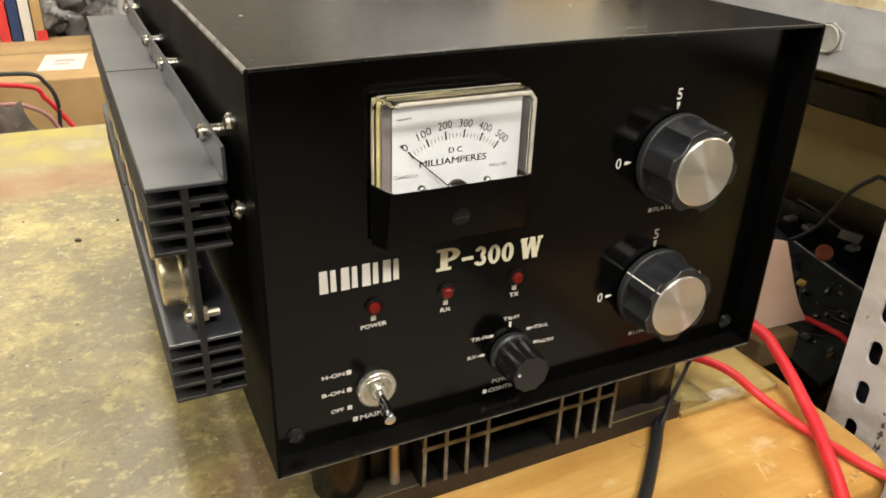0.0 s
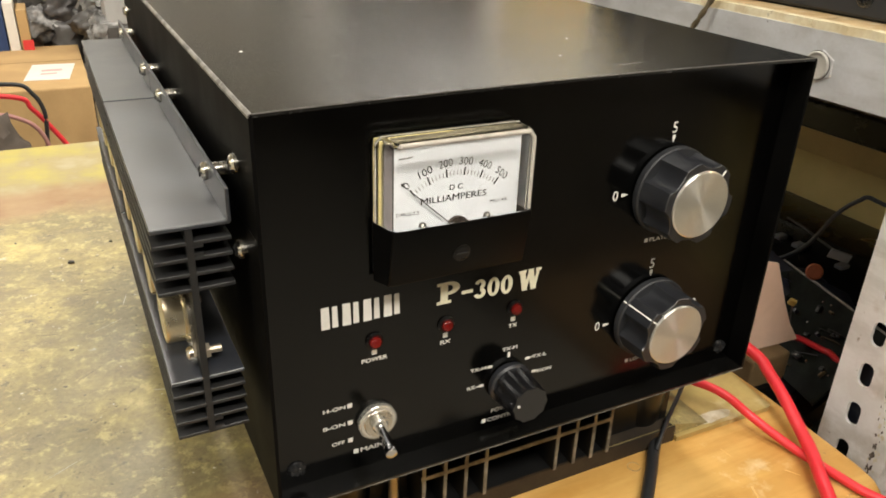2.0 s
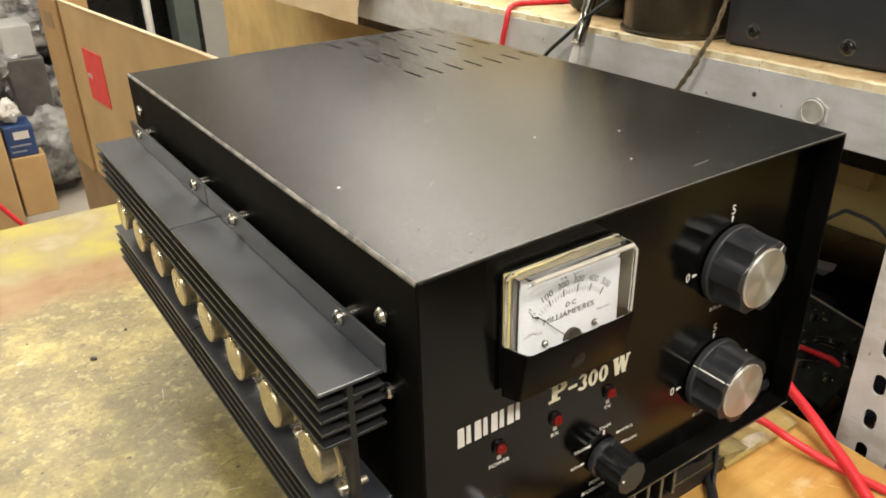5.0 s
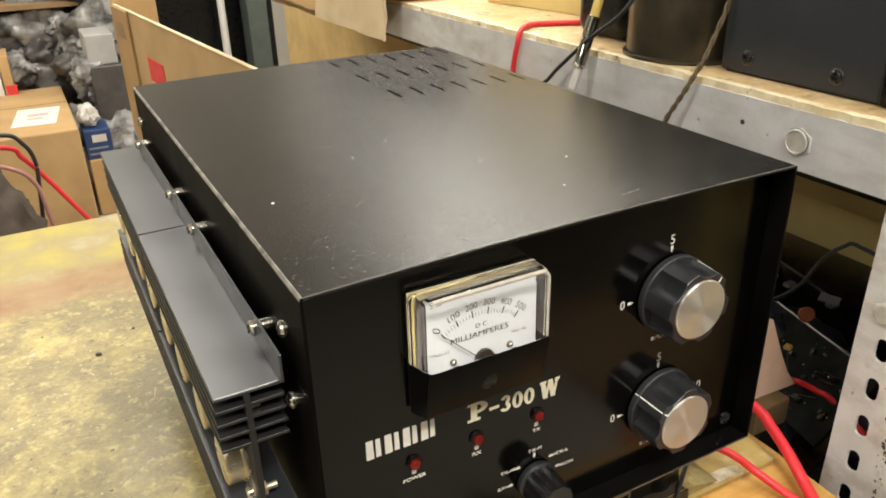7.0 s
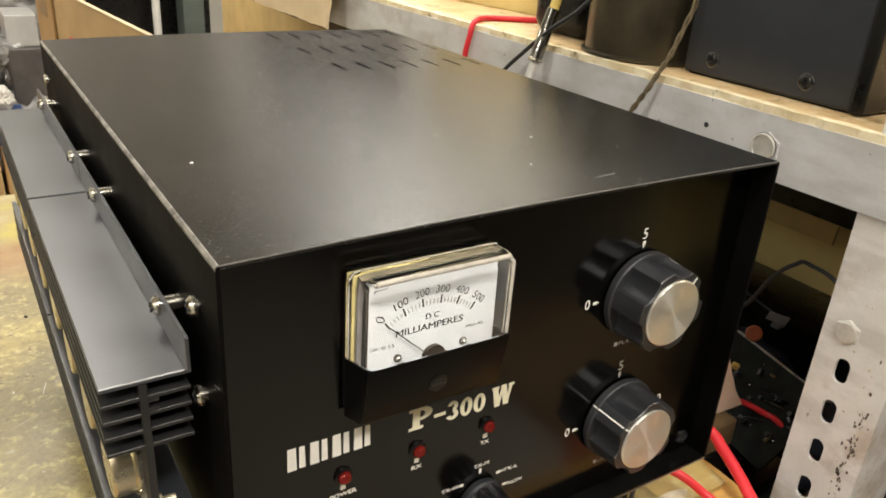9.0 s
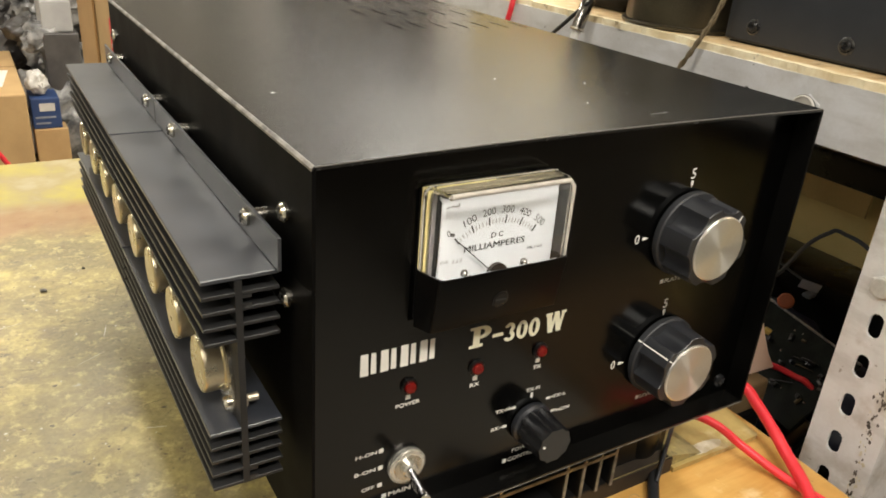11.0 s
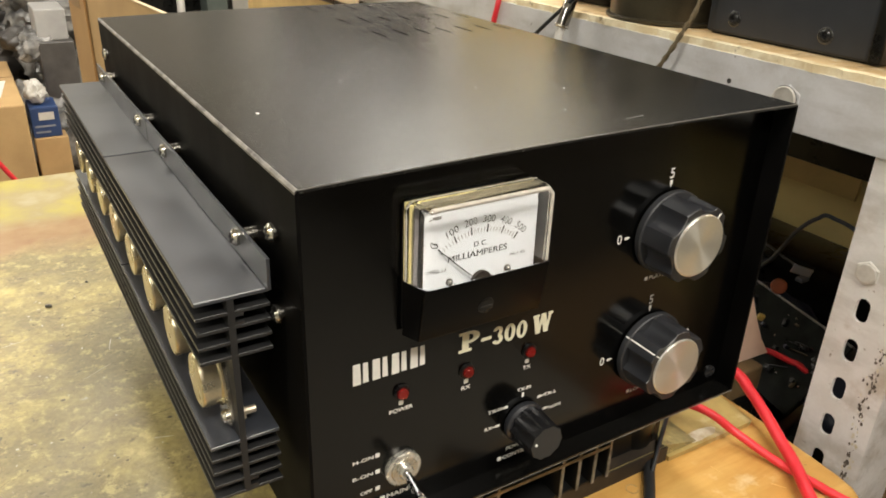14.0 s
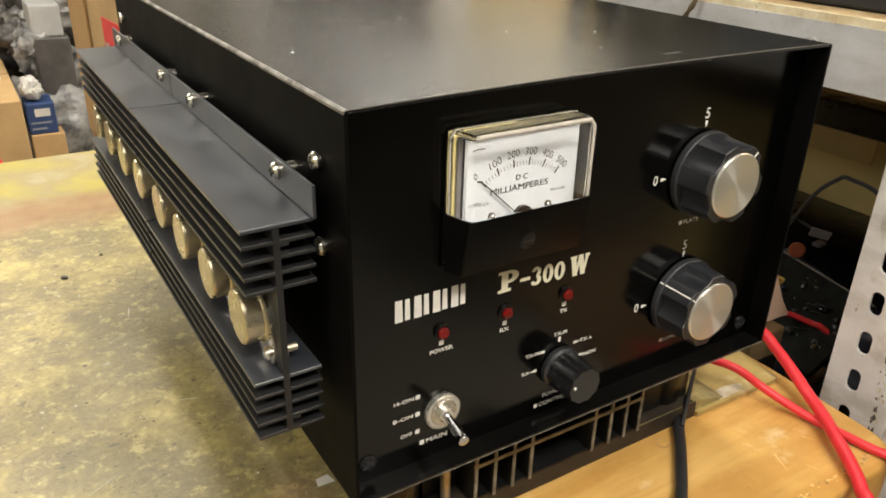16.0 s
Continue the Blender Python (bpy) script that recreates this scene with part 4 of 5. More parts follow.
meter = part("panel_meter", prism(rounded(MX0 + 0.0005, MX1 - 0.0005, MZ0 + 0.0005, MZ1 - 0.0005, 0.003), PY - 0.0010, PY, "y"), black_plastic, panel, "moving-coil milliampere meter with a clear cover")
part("backing", box(MX0 + 0.0008, 0.0945, PY - 0.0013, PY - 0.0011, MS, MZ1 - 0.0008), yellow_frame, meter, "yellowed inner frame")
# Dark plate painting the shade in the gap between the inner frames.
part("gap_shade_plate", box(0.0421, 0.0932, PY - 0.0018, PY - 0.0015, MS, 0.1846), black_plastic, meter)
lower = drafted(join(box(MX0, MX1, MF, MF + 0.0014, MZ0, MS, 0.0006, 2), box(MX0, MX0 + 0.0014, MF + 0.0013, MB, MZ0, MS), box(MX1 - 0.0014, MX1, MF + 0.0013, MB, MZ0, MS), box(MX0 + 0.0014, MX1 - 0.0014, MF + 0.0013, MB, MZ0, MZ0 + 0.0014)))
part("lower_cover", lower, meter_black, meter, "glossy black lower meter cover", True)
part("zero_screw", drafted(lathe([(0, 0.0030), (0.0003, 0.0030), (0.0005, 0.0026)], (0.0697, MF, 0.1442), (0, -1, 0), 24)), black_plastic, meter, "slotted zero adjuster", 25)
part("zero_slot", drafted(box(0.0673, 0.0721, MF - 0.0008, MF - 0.0004, 0.1439, 0.1445)), dial_ink, meter)
part("zero_ring", drafted(lathe([(0, 0.0034), (0.0003, 0.0034), (0.0003, 0.0031)], (0.0697, MF, 0.1442), (0, -1, 0), 28)), black_plastic, meter, "", 25)


def shell(x0, x1, y0, y1, z0, z1, t, r):
    """Clear cover, open at the back and below: outer and inner skins of a rounded box."""
    outer = box(x0, x1, y0, y1 + 0.003, z0 - 0.003, z1)
    bmesh.ops.bevel(outer, geom=[e for e in outer.edges], offset=r, segments=4, affect="EDGES", profile=0.5)
    inner = box(x0 + t, x1 - t, y0 + t, y1 + 0.003, z0 - 0.003, z1 - t)
    bmesh.ops.bevel(inner, geom=[e for e in inner.edges], offset=r * 0.5, segments=3, affect="EDGES", profile=0.5)
    for b in (outer, inner):
        bmesh.ops.recalc_face_normals(b, faces=b.faces)
        for co, no in (((0, y1, 0), (0, 1, 0)), ((0, 0, z0), (0, 0, -1))):
            geom = b.verts[:] + b.edges[:] + b.faces[:]
            bmesh.ops.bisect_plane(b, geom=geom, plane_co=co, plane_no=no, clear_outer=True)
    for f in inner.faces:
        f.normal_flip()
    return join(outer, inner)


def keep_normals(name, bm, mat, parent, label):
    root = ROOT[parent.name]
    bm.transform(root.inverted())
    me = bpy.data.meshes.new(name)
    bm.to_mesh(me)
    bm.free()
    me.materials.append(mat)
    me.shade_smooth()
    me.set_sharp_from_angle(angle=radians(40))
    ob = new(name, me)
    ob.parent = parent
    ROOT[ob.name] = root
    return tagged(ob, label)


glass = keep_normals("clear_cover", drafted(shell(MX0, MX1, MF, PY - 0.0021, MS, MZ1, 0.0017, 0.0036), lean=0.0), acrylic, meter, "clear acrylic meter cover")
glass.visible_shadow = False
DY, DX, DZ = 0.0055, 0.0012, -0.0008
part("dial_border", box(0.0447 + DX, 0.0945, DY + 0.0006, DY + 0.0009, MS - 0.011, 0.1836), dial_ink, meter)
part("dial", box(0.0452 + DX, 0.0943, DY, DY + 0.0005, MS - 0.011, 0.1830), dial_white, meter, "white dial printed in black")
part("dial_plate", box(0.0436 + DX * 0.7, 0.0934, DY + 0.0011, DY + 0.0017, MS - 0.003, 0.1839), lilac_white, meter, "pale plate behind the dial")
part("dial_carrier", prism([(0.0430, MS - 0.003), (0.0440, MS - 0.003), (0.0440, 0.1836), (0.0640, 0.1839), (0.0690, 0.1844), (0.0430, 0.1844)], DY + 0.0020, DY + 0.0026, "y"), yellow_frame, meter, "yellowed plastic dial carrier")
part("pale_carrier", box(0.0441, 0.0936, DY + 0.0021, DY + 0.0025, MS - 0.003, 0.1843), aged_cream, meter)
hub_brown = material("brown_hub", (0.014, 0.009, 0.007), (0.024, 0.015, 0.011), rough=0.35, scale=300)
hazy_strip = material("hazy_strip", (0.24, 0.215, 0.155), (0.13, 0.12, 0.10), rough=0.25, scale=35)
# Pale colour that paints the highlights on the clear cover's edges.
edge_highlight = material("edge_highlight_acrylic", (0.60, 0.555, 0.49), (0.44, 0.41, 0.36), rough=0.25, scale=160)
# Pale tubes added where the cover's edges catch highlights.
for inset, yy, rr in ((0.0012, MF + 0.0014, 0.0009), (0.0004, PY - 0.0030, 0.0005)):
    u0, u1, v1, cr = MX0 + inset + 0.0030 * (MB - yy) / (MB - MF), MX1 - inset, MZ1 - inset, 0.0036
    bend = [(u0 + cr - cr * math.cos(radians(a)), v1 - cr + cr * math.sin(radians(a))) for a in (0, 30, 60, 90)]
    rim = (bend[2:] if inset > 0.001 else [(u0, MS + 0.0003), (u0, 0.17)] + bend) + [(0.0686, v1)] + [(u0 + u1 - u, v) for u, v in bend[::-1]] + [(u1, 0.17), (u1, MS + 0.0003)]
    part("cover_rim", tube([(u, yy, v) for u, v in rim], rr, 8, 4), edge_highlight, meter, "pale tube for the highlight on the cover edge", 60)
# Added strip; its colour gives the clear top a pale hazy band.
part("top_strip", box(MX0 + 0.0034, MX1 - 0.0022, MF + 0.0060, PY - 0.0040, 0.1846, 0.1849), hazy_strip, meter, "added strip for the pale haze in the cover top")
CX, CZ = 0.0678 + DX, 0.1470 + DZ


def dial_text(text, cx, cz, w, h, turn=0.0, mat=dial_ink, bold=0.0):
    bm = lettering(text, 0, 0, w, h, 0, 0, max(bold, 0.0))
    bm.transform(Matrix.Translation((cx, DY - 0.0001, cz)) @ Matrix.Rotation(turn, 4, "Y"))
    if bold < 0:
        bm = join(bm, turned(bm.copy(), Matrix.Translation((-bold, 0.00003, 0))))
    part("dial_lettering", bm, mat, meter)


for k in range(51):
    if k % 2:
        continue
    a = radians(-37.5 + 75 * k / 50)
    major = k % 10 == 0
    r0, r1, w = (0.0248, 0.0277, 0.00055) if major else (0.0250, 0.0267, 0.00022)
    bm = box(-w / 2, w / 2, DY - 0.0001, DY + 0.0001, r0, r1)
    part("tick" if major else "fine_tick", turned(bm, Matrix.Translation((CX, 0, CZ)) @ Matrix.Rotation(a, 4, "Y")), dial_ink if major else dial_grey, meter)
for k, word in enumerate(("0", "100", "200", "300", "400", "500")):
    a = radians(-37.5 + 15 * k)
    dial_text(word, CX + 0.0298 * math.sin(a), CZ + 0.0298 * math.cos(a), 0.0017 if k == 0 else 0.0052, 0.0027, a, dial_ink)
dial_text("D C", CX + 0.0003, 0.1679 + DZ, 0.0050, 0.0019, 0, dial_ink, -0.00013)
dial_text("MILLIAMPERES", CX - 0.0003, 0.1643 + DZ, 0.0252, 0.0023, 0, dial_ink, -0.00013)
dial_text("CLASS-2.5", 0.0502 + DX, 0.1606 + DZ, 0.0082, 0.0012, 0, dial_ink)
dial_text("MU-45", 0.0852 + DX, 0.1606 + DZ, 0.0068, 0.0012, 0, dial_ink)
for u, w in ((-0.0013, 0.0009), (0.0011, 0.0012)):
    part("script_mark", turned(box(u - w, u + w, DY - 0.0001, DY + 0.0001, -0.00022, 0.00022), Matrix.Translation((0.0496 + DX, 0, 0.1800 + DZ)) @ Matrix.Rotation(radians(-6), 4, "Y")), dial_grey, meter, "small unreadable grey script")
na = radians(-48)
part("needle", turned(box(-0.00018, 0.00018, DY - 0.0012, DY - 0.0009, 0.0, 0.0268), Matrix.Translation((CX + 0.0030, 0, 0.1500)) @ Matrix.Rotation(na, 4, "Y")), dial_ink, meter, "thin black needle resting at zero")
part("needle_hub", cyl((CX + 0.0012, DY, 0.1524), (0, -1, 0), 0.0042, 0.0016, 28), hub_brown, meter, "dark brown needle hub", 30)
for sx in (0.0557 + DX, 0.0808 + DX):
    part("screw_washer", cyl((sx, DY, 0.1548), (0, -1, 0), 0.0014, 0.0004, 16), screw_dark, meter, "", 30)
    part("dial_screw", lathe([(0, 0.0010), (0.0008, 0.0010), (0.0012, 0.0006)], (sx, DY - 0.0004, 0.1548), (0, -1, 0), 16), pin_metal, meter, "", 30)

# ---- side heatsink ----
HX0, HX1, WX = -0.0292, -0.0052, -0.0180
FT = 0.0013
UP = [0.1619, 0.1580, 0.1526, 0.1472, 0.1418]
LOW = [0.1080, 0.1026, 0.0972, 0.0916, 0.0860]


def sink_length(y0, y1):
    body = part("heatsink", join(box(WX - 0.0011, WX + 0.0011, y0, y1, LOW[-1] - FT, UP[0]), *[box(WX + 0.0010, WX + 0.0040, y0, y1, z, z + 0.0011) for z in (UP[1] - FT - 0.0011, UP[2], LOW[3] - FT - 0.0011, LOW[4])]), fin_matte, amp, "black anodised extruded side heatsink", 30)
    part("fin", box(HX0, HX1, y0, y1, UP[0], UP[0] + 0.0016, 0.0003, 1), sheen_fin_black, body)
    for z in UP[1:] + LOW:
        part("fin", join(box(HX0, WX - 0.0011, y0, y1, z - FT, z, 0.00015, 1), box(WX + 0.0011, HX1, y0, y1, z - FT, z, 0.00015, 1)), sheen_fin_black if z == LOW[0] else fin_matte, body)
    return body


sinks = [sink_length(0.0135, 0.1678), sink_length(0.1693, 0.3225)]
CANS = [0.0310, 0.0680, 0.1060, 0.1430, 0.1835, 0.2215, 0.2590, 0.2965]


def transistor(y, z, host):
    """A two-lead power transistor can with its diamond flange, bolted to the web."""
    x = WX - 0.0011
    rim = []
    for k in range(40):
        a = 2 * math.pi * k / 40
        c, s = math.cos(a), math.sin(a)
        rim.append((0.0185 * c * abs(c) ** 0.3, 0.0118 * s * abs(s) ** 0.1))
    bm = prism(rim, 0, 0.0014, "x")
    bm.transform(Matrix.Translation((x - 0.0014, y, z)) @ Matrix.Rotation(radians(52), 4, "X"))
    f = part("power_transistor", bm, nickel, host, "metal-can power transistor", 30)
    part("can", lathe([(0, 0.0108), (0.0006, 0.0108), (0.0011, 0.0099), (0.0060, 0.0099), (0.0066, 0.0098), (0.0071, 0.0095), (0.0073, 0.0089)], (x - 0.0014, y, z), (-1, 0, 0), 40), can_metal, f, "domed steel can", 30)
    for d in (-1, 1):
        sy, sz = y + d * 0.0148 * math.cos(radians(52)), z + d * 0.0148 * math.sin(radians(52))
        part("bolt", lathe([(0, 0.0026), (0.0010, 0.0026), (0.0019, 0.0018)], (x - 0.0014, sy, sz), (-1, 0, 0), 16), nickel, f, "", 30)
        part("nut", lathe([(0, 0.0028), (0.0022, 0.0028)], (WX + 0.0011, sy, sz), (1, 0, 0), 6), raw_metal, f)
        part("stud", cyl((WX + 0.0033, sy, sz), (1, 0, 0), 0.0014, 0.0040, 12), raw_metal, f)


for y in CANS:
    transistor(y, 0.1245, sinks[0] if y < 0.168 else sinks[1])

# bracket between heatsink and case
for y0, y1 in ((0.0110, 0.1815), (0.1825, 0.3220)):
    part("bracket", box(-0.0064, -0.0052, y0, y1, 0.1637, 0.1748, 0.0002, 1), sheen_fin_black, amp, "thin black angle bracket")
for y in (0.0405, 0.1445, 0.1978, 0.3000):
    part("spacer", cyl((-0.0052, y, 0.1705), (1, 0, 0), 0.0026, 0.0053, 20), nickel, amp, "bright metal spacer", 30)
    s = part("bracket_screw", lathe([(0, 0.0031), (0.0010, 0.0031), (0.0019, 0.0024), (0.0023, 0.0012)], (-0.0064, y, 0.1705), (-1, 0, 0), 20), nickel, amp, "bright pan-head screw", 30)
    part("screw_slot", join(box(-0.0090, -0.0082, y - 0.0017, y + 0.0017, 0.1702, 0.1708), box(-0.0090, -0.0082, y - 0.0003, y + 0.0003, 0.1688, 0.1722)), dial_ink, s)
for y, z, out in ((0.0195, 0.1793, 0.0008), (0.0175, 0.1508, 0.0014), (0.3130, 0.1815, 0.0008), (0.3130, 0.1508, 0.0035)):
    s = part("side_screw", lathe([(-out, 0.0020), (0, 0.0020), (0, 0.0032), (0.0010, 0.0032), (0.0019, 0.0025), (0.0022, 0.0013)], (-out, y, z), (-1, 0, 0), 20), nickel, amp, "bright cross-head screw", 30)
    part("screw_slot", join(box(-out - 0.0025, -out - 0.0018, y - 0.0019, y + 0.0019, z - 0.0003, z + 0.0003), box(-out - 0.0025, -out - 0.0018, y - 0.0003, y + 0.0003, z - 0.0019, z + 0.0019)), dial_ink, s)

# ---- heatsink and feet under the case ----
FZ0, FZ1, FW = BENCH + 0.0008, 0.0455, 0.0255
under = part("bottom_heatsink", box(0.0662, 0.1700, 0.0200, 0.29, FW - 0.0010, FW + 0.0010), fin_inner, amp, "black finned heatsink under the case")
part("worn_front", box(0.0662, 0.1700, 0.0192, 0.0200, FW - 0.0010, FW + 0.0010), raw_end, under)
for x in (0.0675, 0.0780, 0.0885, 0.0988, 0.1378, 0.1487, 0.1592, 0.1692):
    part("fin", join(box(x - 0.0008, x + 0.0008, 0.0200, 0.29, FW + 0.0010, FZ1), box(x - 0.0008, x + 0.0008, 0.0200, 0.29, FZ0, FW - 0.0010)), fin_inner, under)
    part("worn_front", join(box(x - 0.0008, x + 0.0008, 0.0192, 0.0200, FW + 0.0010, FZ1), box(x - 0.0008, x + 0.0008, 0.0192, 0.0200, FZ0, FW - 0.0010)), raw_end, under)
# Black blocks and plate added to stand for the dark under the case.
part("shade_block", box(0.1702, 0.2155, 0.0290, 0.29, BENCH + 0.0003, FZ1), fin_inner, under)
part("shade_block", box(0.0480, 0.0660, 0.0340, 0.29, BENCH + 0.0003, FZ1), fin_inner, under)
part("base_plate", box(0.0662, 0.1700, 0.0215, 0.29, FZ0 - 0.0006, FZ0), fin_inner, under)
part("shade_filler", box(0.1000, 0.1340, 0.0400, 0.28, FZ0, FW - 0.0011), fin_inner, under)
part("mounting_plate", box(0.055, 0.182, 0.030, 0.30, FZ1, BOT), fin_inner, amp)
for fx, fy in ((0.0335, 0.036), (0.203, 0.0375), (0.036, 0.29), (0.198, 0.29)):
    part("foot", lathe([(0, 0.0105), (0.002, 0.0115), (0.030, 0.0135), (BOT - BENCH, 0.0135)], (fx, fy, BENCH), (0, 0, 1), 28), black_plastic, amp, "round black foot", 30)
part("standoff", cyl((0.0570, 0.0285, BENCH), (0, 0, 1), 0.0024, BOT - BENCH, 14), raw_metal, amp, "thin metal standoff", 30)

# ---- cables on the bench ----
power = thing("power_cable", 0.16, -0.02, PLY, "black rubber power cable running off the bench edge", "cable")
part("sheath", tube([(0.2110, 0.0290, -0.0022), (0.2050, 0.0225, -0.0026), (0.1980, 0.0160, -0.0028), (0.1873, 0.0051, -0.0028), (0.1697, -0.0117, -0.0028), (0.1607, -0.0197, -0.0028), (0.139, -0.038, -0.0028), (0.119, -0.0545, -0.0026), (0.109, -0.0640, -0.0120), (0.103, -0.0670, -0.12)], 0.0031, 12), black_wire, power, "", 60)
part("inner_wire", tube([(0.1975, 0.0140, 0.0000), (0.2090, 0.0220, 0.0058), (0.2210, 0.0305, 0.0062), (0.2410, 0.0445, 0.0062), (0.262, 0.062, 0.004), (0.272, 0.12, 0.0)], 0.0012, 8), black_wire, power, "thin inner wire", 60)
solo("red_lead", tube([(0.20, 0.16, 0.010), (0.235, 0.06, 0.012), (0.2495, 0.0275, 0.0130), (0.2600, 0.0110, 0.0040), (0.2672, -0.0120, -0.0022), (0.2712, -0.036, -0.0026), (0.2740, -0.0490, -0.0030), (0.2800, -0.0610, -0.0045), (0.292, -0.074, -0.014), (0.310, -0.088, -0.05), (0.318, -0.092, -0.20)], 0.0024, 12), red_wire, "red insulated lead lying over the bench edge", "cable", smooth=60)
solo("red_lead", tube([(0.272, 0.17, 0.012), (0.294, 0.085, 0.015), (0.2945, 0.044, 0.0150), (0.2905, 0.028, 0.0120), (0.2860, 0.011, 0.0062), (0.2790, -0.004, 0.0030), (0.2690, -0.021, 0.0024), (0.2580, -0.036, 0.0020), (0.2490, -0.050, 0.0000), (0.2405, -0.0620, -0.0035), (0.235, -0.070, -0.014), (0.229, -0.075, -0.10)], 0.0034, 12), red_wire, "thick red insulated lead crossing over a thinner one", "cable", smooth=60)
solo("paper_scrap", turned(prism([(-0.0045, -0.0025), (0.004, -0.003), (0.0025, 0.003), (-0.0035, 0.0025)], 0, 0.0003, "z"), pose(0.0150, 0.068, BENCH + 0.0001)), white_paper, "scrap of white paper under the amplifier", "paper")

# ---- steel rack beside the bench ----
RX = 0.3235


def slotted_post():
    zs = [0.0475 + 0.0262 * k for k in range(-14, 2)]
    bms = []
    y0, y1, sw, sh = -0.0290, 0.0125, 0.0040, 0.0075
    yc = -0.0040
    x0, x1 = 0.3265, 0.3285
    edges = [FLOOR] + [e for z in zs for e in (z - sh, z + sh)] + [0.60]
    bms.append(box(x0, x1, y0, yc - sw, FLOOR, 0.60))
    bms.append(box(x0, x1, yc + sw, y1, FLOOR, 0.60))
    for a, b in zip(edges[::2], edges[1::2]):
        bms.append(box(x0, x1, yc - sw, yc + sw, a, b))
    for z in zs:
        for sgn in (-1, 1):
            pts = [(yc - sw, z + sgn * sh), (yc + sw, z + sgn * sh)]
            for k in range(7):
                a = math.pi * k / 6
                pts.append((yc + sw * math.cos(a), z + sgn * (sh - sw + sw * math.sin(a))))
            bms.append(prism(pts, x0, x1, "x"))
    post = part("post", join(*bms), steel_paint, rack, "slotted steel angle post in chipped grey paint")
    part("side_flange", box(x1, 0.3700, y0, y0 + 0.002, FLOOR, 0.60), steel_paint, post)
    worn = random.Random(17)
    for m, name, label, count in ((rust_dark, "rust_fleck", "dark rust flecks along the bend of the post", 150), (pale_dirt, "bare_fleck", "pale chipped flecks along the bend of the post", 60)):
        flecks = []
        for k in range(count):
            z = worn.uniform(-0.10, 0.06) if k % 4 else worn.uniform(-0.10, 0.30)
            y = -0.0205 + worn.gauss(0, 0.0017) + 0.0012 * math.sin(90 * z)
            c = worn.uniform(0.0002, 0.0011) * (1.5 if worn.random() < 0.15 else 1.0)
            flecks.append(prism([(y + c * worn.uniform(0.4, 1.0) * math.cos(1.047 * j), z + 1.7 * c * worn.uniform(0.4, 1.1) * math.sin(1.047 * j)) for j in range(6)], x0 - 0.00006 - 0.00002 * (m is pale_dirt), x0 + 0.0002, "x"))
        tagged(part(name, join(*flecks), m, post), label, kind="stuff")
    z = 0.0962
    part("bolt", lathe([(0, 0.0072), (0.0012, 0.0072), (0.0016, 0.0068)], (x0, -0.001, z), (-1, 0, 0), 6), bolt_metal, post, "zinc hexagonal bolt")
    part("bolt_face", lathe([(0.0016, 0.0058), (0.0022, 0.0056), (0.0024, 0.0050)], (x0, -0.001, z), (-1, 0, 0), 28), bolt_metal, post, "", 30)
    return post


rack = thing("steel_rack", 0.58, 0.45, FLOOR, "slotted steel rack in chipped grey paint with worn wooden boards", "rack")
slotted_post()
for px, py in ((0.80, -0.33), (0.80, 1.26)):
    part("post", join(box(px + 0.028, px + 0.030, py, py + 0.040, FLOOR, 0.60), box(px - 0.010, px + 0.028, py, py + 0.002, FLOOR, 0.60)), steel_paint, rack, "steel angle post")
shelf = rack
part("front_rail", join(box(RX, RX + 0.002, -0.35, 1.3, 0.160, 0.1948), box(RX + 0.002, RX + 0.035, -0.35, 1.3, 0.1928, 0.1948)), rail_paint, shelf, "grey painted steel rail")
fray = [(RX + 0.0012 + 0.0035 * noise.noise(Vector((0, 60 * y, 3))) + 0.002 * noise.noise(Vector((0, 190 * y, 7))), y) for y in [-0.35 + 0.006 * k for k in range(276)]]
part("board", prism(fray[::-1] + [(0.85, -0.35), (0.85, 1.3)], 0.1950, 0.1990, "z"), shelf_wood, shelf, "yellowish board with a frayed edge")
part("frayed_edge", prism([(x - 0.0003, y) for x, y in fray][::-1] + [(x + 0.0055 + 0.0025 * noise.noise(Vector((5, 45 * y, 1))), y) for x, y in fray], 0.1947, 0.1993, "z"), frayed_cream, shelf, "pale frayed edge of the board")
part("hex_washer", lathe([(0, 0.0088), (0.0006, 0.0088), (0.0009, 0.0085)], (RX, 0.0692, 0.1766), (-1, 0, 0), 6), rail_paint, shelf, "painted hexagonal washer")
part("bolt", lathe([(0.0009, 0.0076), (0.0022, 0.0076), (0.0026, 0.0072), (0.0026, 0.0064), (0.0020, 0.0061)], (RX, 0.0705, 0.1768), (-1, 0, 0), 28), bolt_metal, shelf, "round-head zinc bolt", 30)
# Dark ring painting the shade where the bolt head meets the rail.
part("bolt_ring", lathe([(0.0009, 0.0080), (0.0012, 0.0080)], (RX, 0.0705, 0.1768), (-1, 0, 0), 28), screw_dark, shelf, "dark ring painted for the shade round the bolt", 30)
part("rail_hole", cyl((RX - 0.0002, 0.1110, 0.1787), (1, 0, 0), 0.0016, 0.001, 14), dial_ink, shelf)
part("back_rail", box(0.83, 0.832, -0.35, 1.3, 0.160, 0.1845), steel_paint, shelf)
lowshelf = rack
part("board", box(0.335, 0.85, -0.35, 1.65, -0.12, -0.105), cardboard_dark, lowshelf, "dark lower board")

